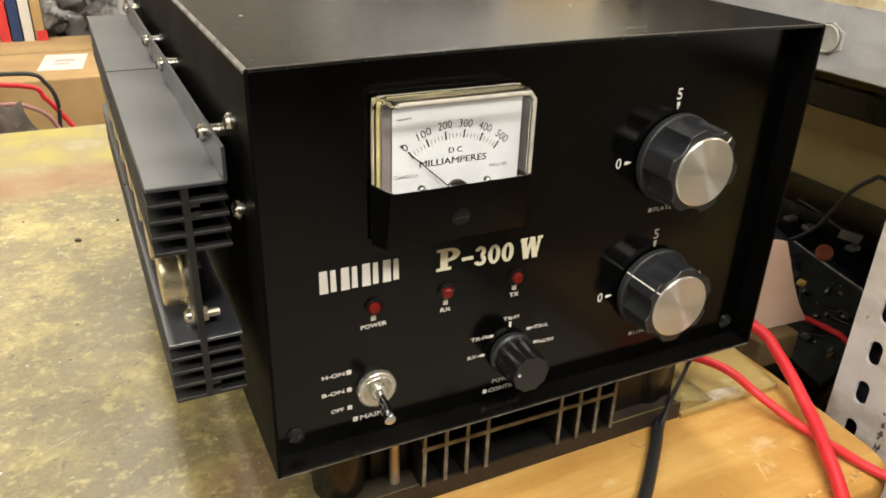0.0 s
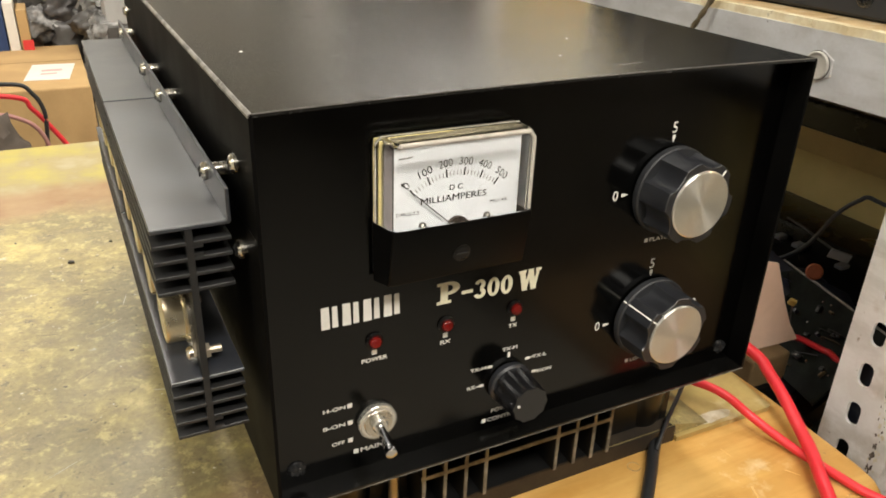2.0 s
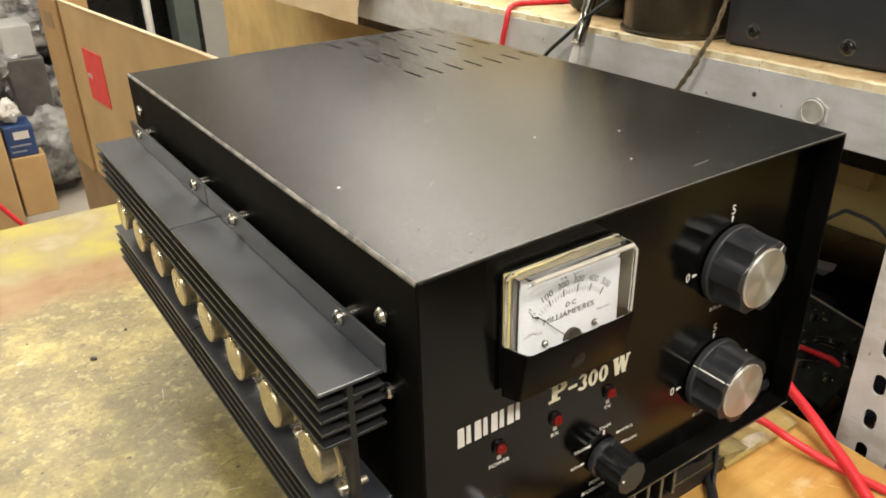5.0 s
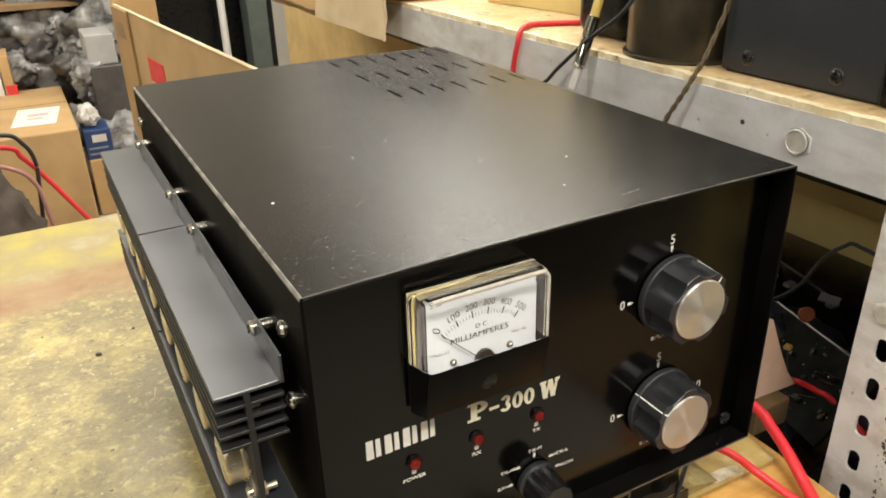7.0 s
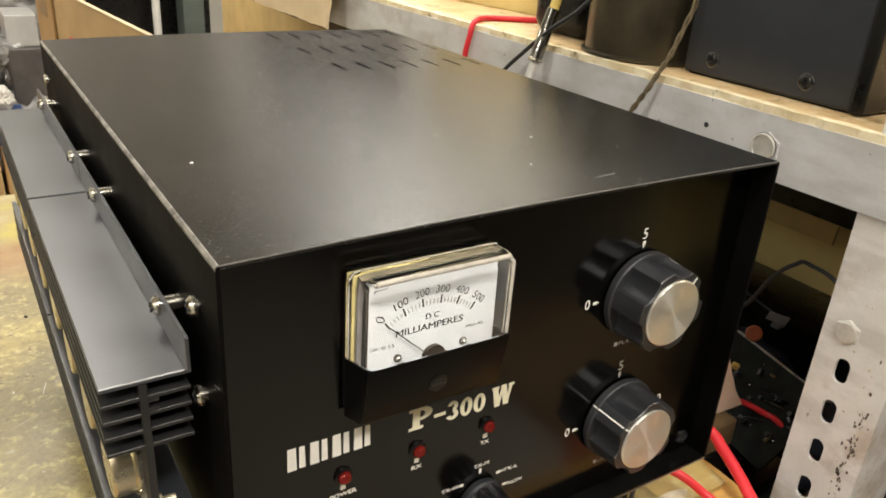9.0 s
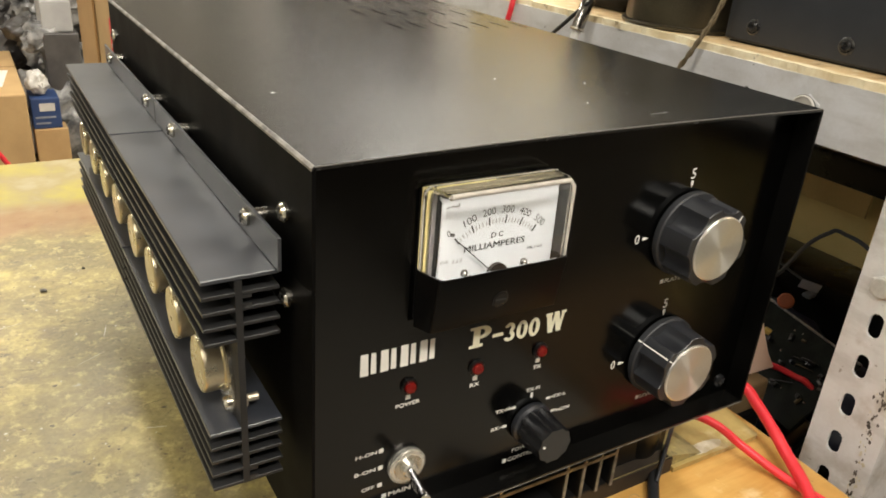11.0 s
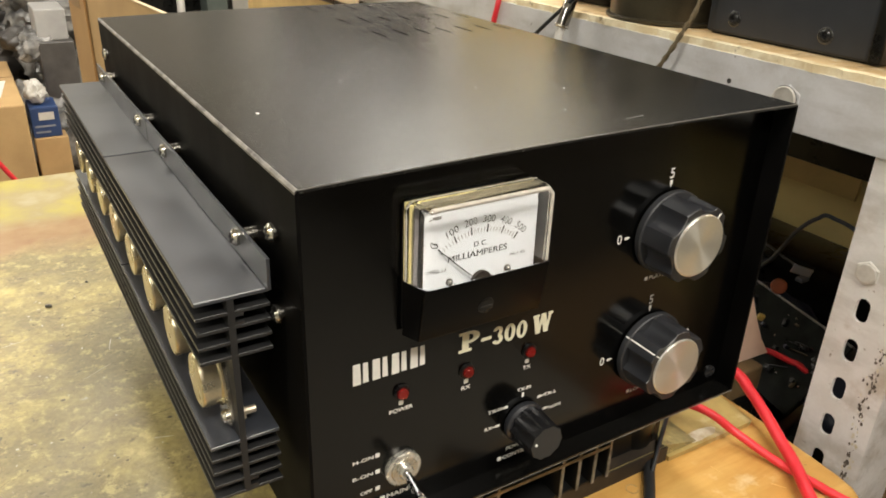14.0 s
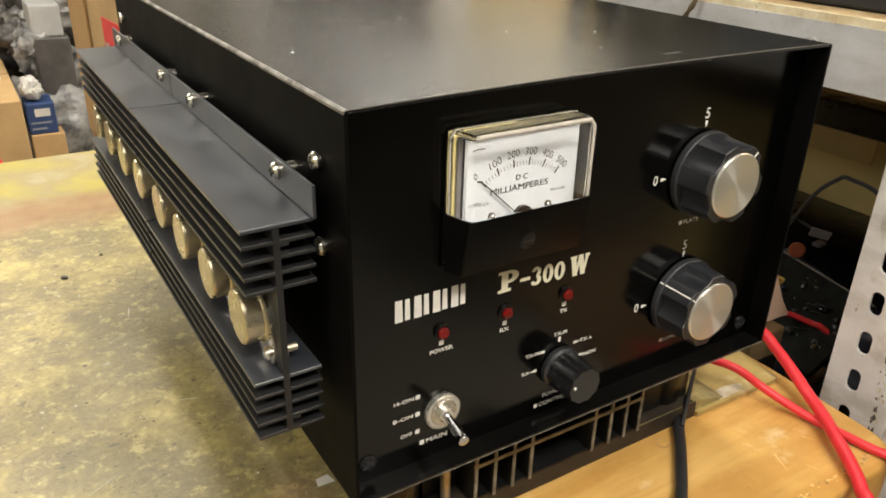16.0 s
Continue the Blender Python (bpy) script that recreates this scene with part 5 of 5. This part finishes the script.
# loudspeaker on the rack
spk = thing("loudspeaker", 0.42, 0.106, 0.1985, "dark grey metal loudspeaker box on the rack shelf", "loudspeaker")
part("enclosure", box(0.3500, 0.470, 0.0445, 0.158, 0.2003, 0.36, 0.0022, 3), speaker_grey, spk, "", 30)
part("front_frame", box(0.3485, 0.472, 0.0365, 0.0443, 0.2000, 0.362, 0.0015, 2), black_plastic, spk, "black front frame")
# Black insert standing in for the shadow gap below the enclosure.
part("gap_shadow", box(0.3530, 0.468, 0.0420, 0.155, 0.1991, 0.2002), black_plastic, spk, "black insert for the shadow gap under the box")
for sy in (0.0720, 0.1365):
    s = part("recess", lathe([(0, 0.0050), (0.0005, 0.0050), (0.0007, 0.0046), (0.0007, 0.0038), (0.0003, 0.0036)], (0.3500, sy, 0.2105), (-1, 0, 0), 24), cup_metal, spk, "bright cup washer", 30)
    part("socket_screw", lathe([(0, 0.0034), (0.0010, 0.0034), (0.0014, 0.0027), (0.0014, 0.0014), (0.0006, 0.0013)], (0.3497, sy, 0.2108), (-1, 0, 0), 20), black_screw, s, "black socket screw", 30)

# dark canister and things behind it on the rack
can = thing("metal_canister", 0.372, 0.212, 0.1990, "dull brown metal canister on the rack shelf", "canister")
part("body", lathe([(0.0035, 0.043), (0.130, 0.043)], (0.372, 0.212, 0.1990), (0, 0, 1), 48), dark_metal, can, "", 30)
for rz in (0.0, 0.1302):
    part("rim", lathe([(rz, 0.044), (rz + 0.001, 0.0455), (rz + 0.0026, 0.0455), (rz + 0.0034, 0.044)], (0.372, 0.212, 0.1990), (0, 0, 1), 48), dark_metal, can, "rolled rim", 30)
solo("equipment_box", box(0.358, 0.50, 0.262, 0.328, 0.1990, 0.295, 0.012, 5), black_plastic, "black equipment case with rounded edges on the rack shelf", "box", smooth=60)
solo("carton", turned(box(-0.09, 0.09, -0.08, 0.08, 0, 0.085, 0.002), pose(0.50, 0.47, 0.1985, 0, 0, 8)), olive, "brown carton on the rack shelf", "carton")

# leads hanging over the rail
coax = thing("coaxial_plug", 0.305, 0.254, 0.16, "coaxial plug with a yellow boot hanging over the rail", "cable")
yellow_boot = material("yellow_boot", (0.70, 0.52, 0.15), (0.60, 0.44, 0.12), rough=0.4, scale=80)
dull_chrome = material("dull_chrome", (0.30, 0.29, 0.27), (0.22, 0.21, 0.20), rough=0.10, rough2=0.16, metal=1.0, scale=150)
DOWN = (-0.0172, 0, -0.0508)
part("cable", tube([(0.352, 0.258, 0.32), (0.339, 0.256, 0.285), (0.3238, 0.254, 0.2411), (0.3187, 0.254, 0.2245)], 0.0035, 12), yellow_boot, coax, "yellow strain relief", 60)
part("plug", lathe([(0, 0.0046), (0.0005, 0.0049), (0.014, 0.0049), (0.0145, 0.0045), (0.0160, 0.0045), (0.0165, 0.0047), (0.0355, 0.0047), (0.0358, 0.0040)], (0.3189, 0.254, 0.2250), DOWN, 24), dull_chrome, coax, "polished metal sleeve", 30)
part("collar", lathe([(0.0354, 0.0050), (0.0358, 0.0056), (0.0372, 0.0056), (0.0377, 0.0050)], (0.3189, 0.254, 0.2250), DOWN, 24), nickel, coax, "", 30)
part("plug_tip", lathe([(0.0376, 0.0031), (0.052, 0.0031), (0.0545, 0.0028)], (0.3189, 0.254, 0.2250), DOWN, 18), pale_plastic, coax, "white insulator", 30)
solo("black_wire", tube([(0.33, 0.21, 0.26), (0.318, 0.222, 0.232), (0.311, 0.245, 0.213), (0.309, 0.27, 0.193), (0.309, 0.293, 0.174), (0.306, 0.31, 0.15), (0.30, 0.33, 0.05)], 0.0016, 8), black_wire, "thin black wire hanging over the rail", "wire", smooth=60)
cord = thing("twisted_cord", 0.32, 0.15, 0.16, "dark brown twisted cord hanging over the rail", "cord")
spine = [Vector(p) for p in ((0.345, 0.150, 0.265), (0.338, 0.148, 0.240), (0.322, 0.146, 0.212), (0.312, 0.150, 0.192), (0.309, 0.160, 0.173), (0.305, 0.17, 0.14), (0.30, 0.19, 0.06))]
for ph in (0.0, math.pi):
    line = []
    for a, b in zip(spine, spine[1:]):
        for k in range(8):
            p = a.lerp(b, k / 8)
            w = len(line) * 1.15 + ph
            line.append((p.x + 0.0009 * math.cos(w), p.y + 0.0009 * math.sin(w), p.z))
    part("strand", tube(line, 0.0011, 6, 2), cord_brown, cord, "", 60)
solo("red_wire", tube([(0.41, 0.340, 0.2016), (0.3816, 0.3573, 0.2016), (0.3505, 0.3715, 0.2016), (0.333, 0.364, 0.2020), (0.3225, 0.3565, 0.1995), (0.3185, 0.3546, 0.1897), (0.3175, 0.3588, 0.1687), (0.3165, 0.362, 0.12)], 0.0024, 8), red_wire, "red wire hanging over the rail", "wire", smooth=60)
torn = thing("torn_carton", 0.37, 0.85, 0.159, "torn brown cardboard carton sagging over the far end of the rack", "carton")


def ragged(x0, x1, y0, y1, z, thick, seed, sag=0.0, mat=None, name="flap", tilt=0.0, upright=False):
    """A cardboard sheet with a torn outline, its near edge sagging."""
    bm = bmesh.new()
    nx, ny = 8, 22
    rows = []
    for i in range(nx + 1):
        row = []
        for j in range(ny + 1):
            u, v = i / nx, j / ny
            x, y = x0 + (x1 - x0) * u, y0 + (y1 - y0) * v
            e = noise.noise(Vector((u * 3, v * 9, seed)))
            if i == 0:
                x += 0.002 * e
            if j in (0, ny):
                y += 0.006 * noise.noise(Vector((u * 8, v, seed + 2)))
            row.append(bm.verts.new((x, y, z + 0.0018 * e - sag * (1 - u) ** 2 + tilt * v)))
        rows.append(row)
    for i in range(nx):
        for j in range(ny):
            bm.faces.new((rows[i][j], rows[i + 1][j], rows[i + 1][j + 1], rows[i][j + 1]))
    bmesh.ops.recalc_face_normals(bm, faces=bm.faces)
    bmesh.ops.solidify(bm, geom=bm.faces[:], thickness=thick)
    if upright:
        for v in bm.verts:
            v.co = (v.co.z, v.co.y, v.co.x)
    part(name, bm, mat or cardboard, torn, "", 50)


part("body", box(0.3235, 0.44, 0.60, 1.10, 0.1992, 0.2080, 0.002), cardboard_dark, torn)
ragged(0.300, 0.44, 0.585, 1.12, 0.2130, 0.003, 1.0, 0.004, rag_cream, "top_flap")
ragged(0.161, 0.2115, 0.583, 0.80, 0.300, 0.003, 4.0, 0.003, rag_cream, "front_flap", upright=True)
ragged(0.168, 0.2110, 0.78, 1.12, 0.304, 0.003, 7.0, 0.004, cardboard, "front_flap", upright=True)
ragged(0.158, 0.185, 0.66, 1.02, 0.308, 0.002, 2.5, 0.003, cardboard_dark, "inner_flap", upright=True)

# ---- parts stored under the rack shelf ----
solo("copper_clad_board", prism([(0.300, -0.005), (0.345, -0.0075), (0.3677, -0.0084), (0.3565, 0.006), (0.3462, 0.024), (0.3308, 0.0553), (0.322, 0.0581), (0.300, 0.058)], 0.0695, 0.0711, "y"), copper, "bare copper-clad circuit board standing on edge", "circuit board")
stored = thing("stored_carton", 0.56, 0.4, -0.105, "olive carton standing under the rack shelf", "carton")
part("side", box(0.530, 0.536, -0.3, 0.62, -0.105, 0.150), olive, stored)
# Darker olive here paints the shade of the torn carton above.
part("shaded_far_side", box(0.530, 0.536, 0.6205, 1.70, -0.105, 0.150), olive_flap, stored)
part("flap", turned(box(-0.003, 0.0, -0.15, 0.12, -0.05, 0.0), pose(0.528, 0.27, 0.11, 0, 8, 0)), olive_flap, stored)
part("lining", box(0.537, 0.75, -0.3, 1.2, -0.105, 0.12), cardboard_dark, stored)
solo("steel_bar", box(0.470, 0.492, -0.3, 1.2, 0.0955, 0.1175, 0.002), black_plastic, "black steel bar under the rack shelf", "bar")
strip = thing("equipment_case", 0.49, 0.12, -0.105, "low black equipment case under the rack shelf", "case")
part("body", box(0.465, 0.525, -0.2, 0.5, -0.105, 0.020, 0.004), black_plastic, strip, "", 30)
for cy in (0.112, 0.152, 0.17):
    part("grey_key", box(0.455, 0.4648, cy - 0.0035, cy + 0.0035, 0.006, 0.0095, 0.001), dim_white, strip)
bag = crumpled(0.425, 0.13, -0.050, 0.040, 0.120, 0.056, 4.4)
solo("navy_bag", bag, navy, "crumpled navy plastic bag among stored parts", "bag", smooth=60)
solo("orange_disc", lathe([(0, 0.0048), (0.0010, 0.0060), (0.0024, 0.0060), (0.0034, 0.0048)], (0.4205, 0.106, 0.0140), (-0.75, -0.5, 0.35), 20), orange_cap, "orange ceramic disc among stored parts", "disc", smooth=30)
solo("white_tag", turned(box(-0.0072, 0.0072, -0.0008, 0.0008, -0.0040, 0.0040, 0.0005), pose(0.428, 0.0955, 0.0300, 20, 10, -50)), dim_white, "small white connector among stored parts", "connector")
pcb = thing("circuit_board", 0.395, 0.09, -0.05, "dark old circuit board with soldered parts, lying tilted", "circuit board")


def on_board(bm):
    return turned(bm, pose(0.392, 0.088, -0.016, 0, -48, -14))


part("board", on_board(box(-0.032, 0.032, -0.055, 0.055, -0.0008, 0.0008)), pcb_green, pcb)
part("top_edge", on_board(box(0.0315, 0.0332, -0.055, 0.055, -0.0012, 0.0014, 0.0004)), screw_dark, pcb, "worn grey edge")
bits = random.Random(3)
for k in range(34):
    u, v, c = bits.uniform(-0.028, 0.028), bits.uniform(-0.05, 0.05), bits.uniform(0.0007, 0.0021)
    a = bits.uniform(0, 3.1)
    if k % 4 == 0:
        shape, m, name = lathe([(-c, c * 0.5), (-c * 0.8, c * 0.7), (c * 1.6, c * 0.7), (c * 1.8, c * 0.5)], (u, v, 0.0008 + c * 0.7), (math.cos(a), math.sin(a), 0), 10), (dark_bag, cord_brown)[k % 8 == 0], "resistor"
    elif k % 4 == 1:
        shape, m, name = cyl((u, v, 0.0008), (0, 0, 1), c * 1.1, c * 2.6, 12, c * 0.2), (black_plastic, navy)[k % 8 == 1], "capacitor"
    elif k % 4 == 2:
        shape, m, name = lathe([(0, c * 0.45), (c * 0.3, c * 0.35), (c * 0.5, c * 0.08)], (u, v, 0.0008), (0, 0, 1), 8), pin_metal, "solder_joint"
    else:
        shape, m, name = turned(box(-c * 1.8, c * 1.8, -c, c, 0, c * 1.2, c * 0.2), Matrix.Translation((u, v, 0.0008)) @ Matrix.Rotation(a, 4, "Z")), black_plastic, "chip"
    part(name, on_board(shape), m, pcb, "", 30)
for k in range(16):
    u, v = bits.uniform(-0.028, 0.022), bits.uniform(-0.05, 0.04)
    du, dv, h = bits.uniform(-0.012, 0.012), bits.uniform(0.006, 0.018), bits.uniform(0.002, 0.006)
    part("jumper_wire", on_board(tube([(u, v, 0.0006), (u + 0.2 * du, v + 0.1 * dv, h), (u + 0.7 * du, v + 0.8 * dv, h * 0.9), (u + du, v + dv, 0.0006)], 0.00035, 6, 5)), (black_wire, grey_lead, pcb_green, cord_brown)[k % 4], pcb, "", 60)
rng = random.Random(5)
for k in range(46):
    x, y = rng.uniform(0.345, 0.46), rng.uniform(0.0, 0.40)
    z = -0.105 + rng.uniform(0, 0.05) + 0.25 * max(0, x - 0.40)
    s = rng.uniform(0.008, 0.024)
    m = (black_plastic, dark_bag, pcb_green, screw_dark, navy, dark_metal)[k % 6]
    bm = box(-s, s, -s * 0.7, s * 0.7, -s * 0.5, s * 0.5, s * 0.12) if k % 3 else cyl((0, 0, -s), (0, 0, 1), s * 0.5, s * 2, 14, s * 0.08)
    solo(("component_block", "capacitor")[k % 3 == 0], turned(bm, pose(x, y, z, rng.uniform(-50, 50), rng.uniform(-50, 50), rng.uniform(0, 180))), m, "small dark electronic part in a heap", "electronic part", "heap of parts", smooth=30)
part("yellow_capacitor", turned(box(-0.0026, 0.0026, -0.0015, 0.0015, -0.0024, 0.0024, 0.0008), pose(0.385, 0.092, 0.004, 15, 20, -40)), yellow_boot, pcb, "small yellow capacitor", 40)
part("lead", tube([(0.385, 0.092, 0.003), (0.386, 0.091, -0.008), (0.388, 0.090, -0.022)], 0.0004, 6, 4), screw_dark, pcb, "", 60)
solo("red_thin_wire", tube([(0.335, 0.098, -0.010), (0.368, 0.080, -0.013), (0.380, 0.0773, -0.0155), (0.383, 0.060, -0.0155), (0.382, 0.0495, -0.0150), (0.385, 0.02, -0.03)], 0.0022, 8), red_wire, "thin red wire among stored parts", "wire", smooth=60)
solo("grey_lead", tube([(0.43, 0.17, -0.008), (0.436, 0.1498, 0.001), (0.438, 0.1295, 0.0218), (0.44, 0.1144, 0.0526), (0.44, 0.101, 0.0682), (0.44, 0.0904, 0.0729), (0.44, 0.06, 0.062), (0.44, 0.03, 0.0)], 0.0016, 8), grey_lead, "thin grey lead arching over stored parts", "wire", smooth=60)
solo("thin_lead", tube([(0.45, 0.16, 0.030), (0.44, 0.1352, 0.0324), (0.44, 0.1215, 0.0288), (0.438, 0.1065, 0.0271), (0.43, 0.098, 0.030)], 0.0010, 8), grey_lead, "thin grey lead ending in a white connector", "wire", smooth=60)
solo("wood_block", box(0.318, 0.352, 0.060, 0.084, -0.0298, -0.0085, 0.002), brown_block, "brown wooden block under the copper board", "block")
# Added support, black to stand for the dark below the block.
solo("equipment_box", box(0.316, 0.350, 0.058, 0.090, -0.105, -0.0302, 0.003), black_plastic, "black box added for the dark under the block", "box")

# ---- far end of the workshop ----
big = thing("tall_carton", 0.30, 1.4, FLOOR, "tall brown cardboard carton with a red label", "carton")


def carton_place(bm):
    return turned(bm, pose(0.226, 0.93, 0, 0, 0, 4.94))


part("body", carton_place(box(0, 0.006, -0.2, 0.883, -0.30, 0.08, 0.001)), cardboard, big)
part("rim", carton_place(box(-0.001, 0.007, -0.2, 0.883, 0.0802, 0.082)), rag_cream, big, "pale torn rim")
part("red_label", carton_place(box(-0.0015, -0.0002, 0.50, 0.62, -0.105, 0.0)), red_print, big, "red printed label")
part("end_flap", carton_place(box(-0.002, 0.10, 0.884, 0.90, -0.30, 0.095, 0.002)), cardboard, big)
part("end_post", carton_place(box(-0.006, -0.0012, 0.735, 0.883, -0.30, 0.080, 0.001)), orange_card, big, "darker folded end")
part("slot", carton_place(box(-0.0066, -0.0058, 0.775, 0.850, 0.015, 0.050)), cardboard_dark, big)
part("white_strip", carton_place(box(-0.0015, -0.0002, 0.585, 0.615, -0.06, -0.05)), white_paper, big)
part("white_label", carton_place(box(-0.0015, -0.0002, 0.24, 0.29, -0.16, -0.02)), white_paper, big, "white address label")
solo("side_table", turned(box(0, 0.5, 0, 0.9, FLOOR, -0.30), pose(0.226, 0.93, 0, 0, 0, 4.94)), cardboard_dark, "brown wooden stand under the carton", "stand")

carton = thing("floor_carton", -0.2, 2.8, FLOOR, "brown cardboard carton with a white label", "carton")


def floor_place(bm):
    return turned(bm, pose(0.050, 2.715, 0, 0, 0, 0))


part("body", floor_place(box(-0.85, 0, 0, 0.775, FLOOR, -0.43, 0.006)), cardboard, carton)
part("flap_seam", floor_place(box(-0.85, -0.002, 0.450, 0.455, -0.4299, -0.4288)), cardboard_dark, carton)
part("label", floor_place(prism([(-0.211, 0.140), (-0.063, 0.125), (-0.031, 0.385), (-0.180, 0.400)], -0.4299, -0.4285, "z")), white_paper, carton, "white paper label")
part("label_bar", floor_place(box(-0.150, -0.080, 0.270, 0.300, -0.4284, -0.4278)), pink_print, carton)
part("label_bar", floor_place(box(-0.155, -0.100, 0.220, 0.240, -0.4284, -0.4278)), pink_print, carton)
part("tape_tag", floor_place(box(-0.205, -0.165, 0.700, 0.712, -0.4299, -0.390)), red_print, carton, "red tag")
solo("cable_loop", tube([(-0.60, 2.33, -0.42), (-0.38, 2.33, -0.33), (-0.175, 2.33, -0.318), (-0.123, 2.33, -0.353), (-0.1025, 2.33, -0.41), (-0.1086, 2.33, -0.491), (-0.125, 2.33, -0.64), (-0.12, 2.33, FLOOR + 0.01)], 0.0065, 10), black_wire, "dark cable looped beside the floor carton", "cable", smooth=60)
solo("pale_cable", tube([(-0.50, 2.30, -0.47), (-0.26, 2.30, -0.40), (-0.16, 2.30, -0.42), (-0.115, 2.30, -0.475), (-0.105, 2.30, -0.55), (-0.095, 2.30, -0.66), (-0.09, 2.30, FLOOR + 0.01)], 0.0065, 10), dull_pink, "dull pink cable looped beside the floor carton", "cable", smooth=60)
RC = [(-0.185, -0.362), (-0.134, -0.404), (-0.081, -0.484), (-0.040, -0.557), (0.0065, -0.638)]
solo("red_cable", tube([(RC[0][0] - 0.3, 2.36, RC[0][1] + 0.03)] + [(x, 2.36, z) for x, z in RC] + [(RC[-1][0] + 0.06, 2.36, RC[-1][1] - 0.10), (RC[-1][0] + 0.08, 2.36, FLOOR + 0.01)], 0.0075, 10), red_wire, "red cable looped beside the floor carton", "cable", smooth=60)
solo("canvas_bag", crumpled(-0.27, 2.20, -0.62, 0.15, 0.10, 0.25, 7.7), canvas_brown, "dark brown canvas bag beside the floor carton", "bag", smooth=60)
solo("brown_carton", box(0.070, 0.185, 2.94, 3.15, FLOOR, -0.6202, 0.004), cardboard, "plain brown carton under the blue one", "carton")
bluebox = thing("blue_carton", 0.123, 3.02, -0.62, "blue printed carton with pale bars on a brown one", "carton")
part("body", box(0.070, 0.168, 2.95, 3.10, -0.62, -0.505, 0.004), blue_print, bluebox)
part("pale_label", box(0.098, 0.150, 2.9485, 2.9499, -0.553, -0.524), pale_plastic, bluebox, "pale printed label")
for k in range(2):
    part("printed_bar", box(0.080, 0.150 - 0.02 * k, 2.9485, 2.9499, -0.580 - 0.022 * k, -0.573 - 0.022 * k), dim_white, bluebox)
solo("white_bag", crumpled(0.105, 3.02, -0.4600, 0.040, 0.05, 0.046, 12.3), pale_plastic, "small white plastic bag on the blue carton", "bag", smooth=60)


for k, (x, y, z, s, m) in enumerate(((0.02, 3.75, -0.22, 0.16, grey_bag), (0.24, 3.55, -0.25, 0.15, grey_bag), (0.1, 3.65, -0.40, 0.15, dark_bag), (0.17, 3.22, -0.33, 0.07, white_bag), (0.02, 3.62, -0.30, 0.08, dark_bag), (0.12, 3.62, -0.20, 0.06, white_bag), (-0.08, 3.62, -0.36, 0.08, white_bag), (0.05, 3.62, -0.46, 0.07, white_bag), (0.27, 3.35, -0.50, 0.14, grey_bag), (-0.1, 3.85, -0.30, 0.12, dark_bag), (0.16, 3.45, -0.36, 0.09, dark_bag), (0, 3.95, -0.05, 0.16, grey_bag), (0.3, 3.7, 0.0, 0.18, grey_bag), (0.2, 3.2, -0.66, 0.2, grey_bag))):
    solo("plastic_bag", crumpled(x, y, z, s * 1.3, s, s, k * 3.1), m, "crumpled plastic bag of parts on a pile", "bag", "piled bags", smooth=60)
shelves = thing("store_shelf", 0.0, 3.8, FLOOR, "far store shelf with books and bags", "shelf")
for z in (-0.62, -0.10):
    part("board", box(-1.6, 0.75, 3.6, 4.05, z - 0.02, z), cardboard_dark, shelves)
for k in range(14):
    x0 = -0.72 + 0.043 * k
    h = 0.24 + 0.05 * ((k * 7) % 5) / 5
    m = (white_paper, blue_print, red_print, pale_plastic, navy, cardboard)[(k * 5) % 6]
    solo("book", box(x0, x0 + 0.038, 3.42, 3.62, -0.62, -0.62 + h + 0.1, 0.003), m, "upright book on the store shelf", "book", "row of books")
solo("grey_cabinet", box(0.155, 0.285, 3.15, 3.40, FLOOR, -0.305, 0.006), dark_bag, "dark grey cabinet among the piled bags", "cabinet")
solo("pale_case", box(0.160, 0.270, 3.17, 3.38, -0.3045, -0.185, 0.006), dull_grey, "pale grey plastic box on the dark cabinet", "box")
solo("steel_locker", box(0.855, 0.945, 3.3, 3.42, FLOOR, 0.6, 0.004), green_paint, "dark green steel post at the far wall", "post")
solo("white_pipe", cyl((0.765, 3.4, FLOOR), (0, 0, 1), 0.017, 1.6, 20), pale_plastic, "white pipe against the far wall", "pipe", smooth=30)
# Unseen cabinet added for the dark band mirrored in the case top.
solo("unseen_tall_cabinet", box(1.42, 2.02, 3.62, 4.05, FLOOR, 1.42, 0.01), dark_bag, "unseen black cabinet added for a dark reflected band", "cabinet")
solo("dark_cabinet", box(0.42, 1.03, 3.50, 3.9, FLOOR, 0.45, 0.01), black_plastic, "black cabinet at the far wall", "cabinet")
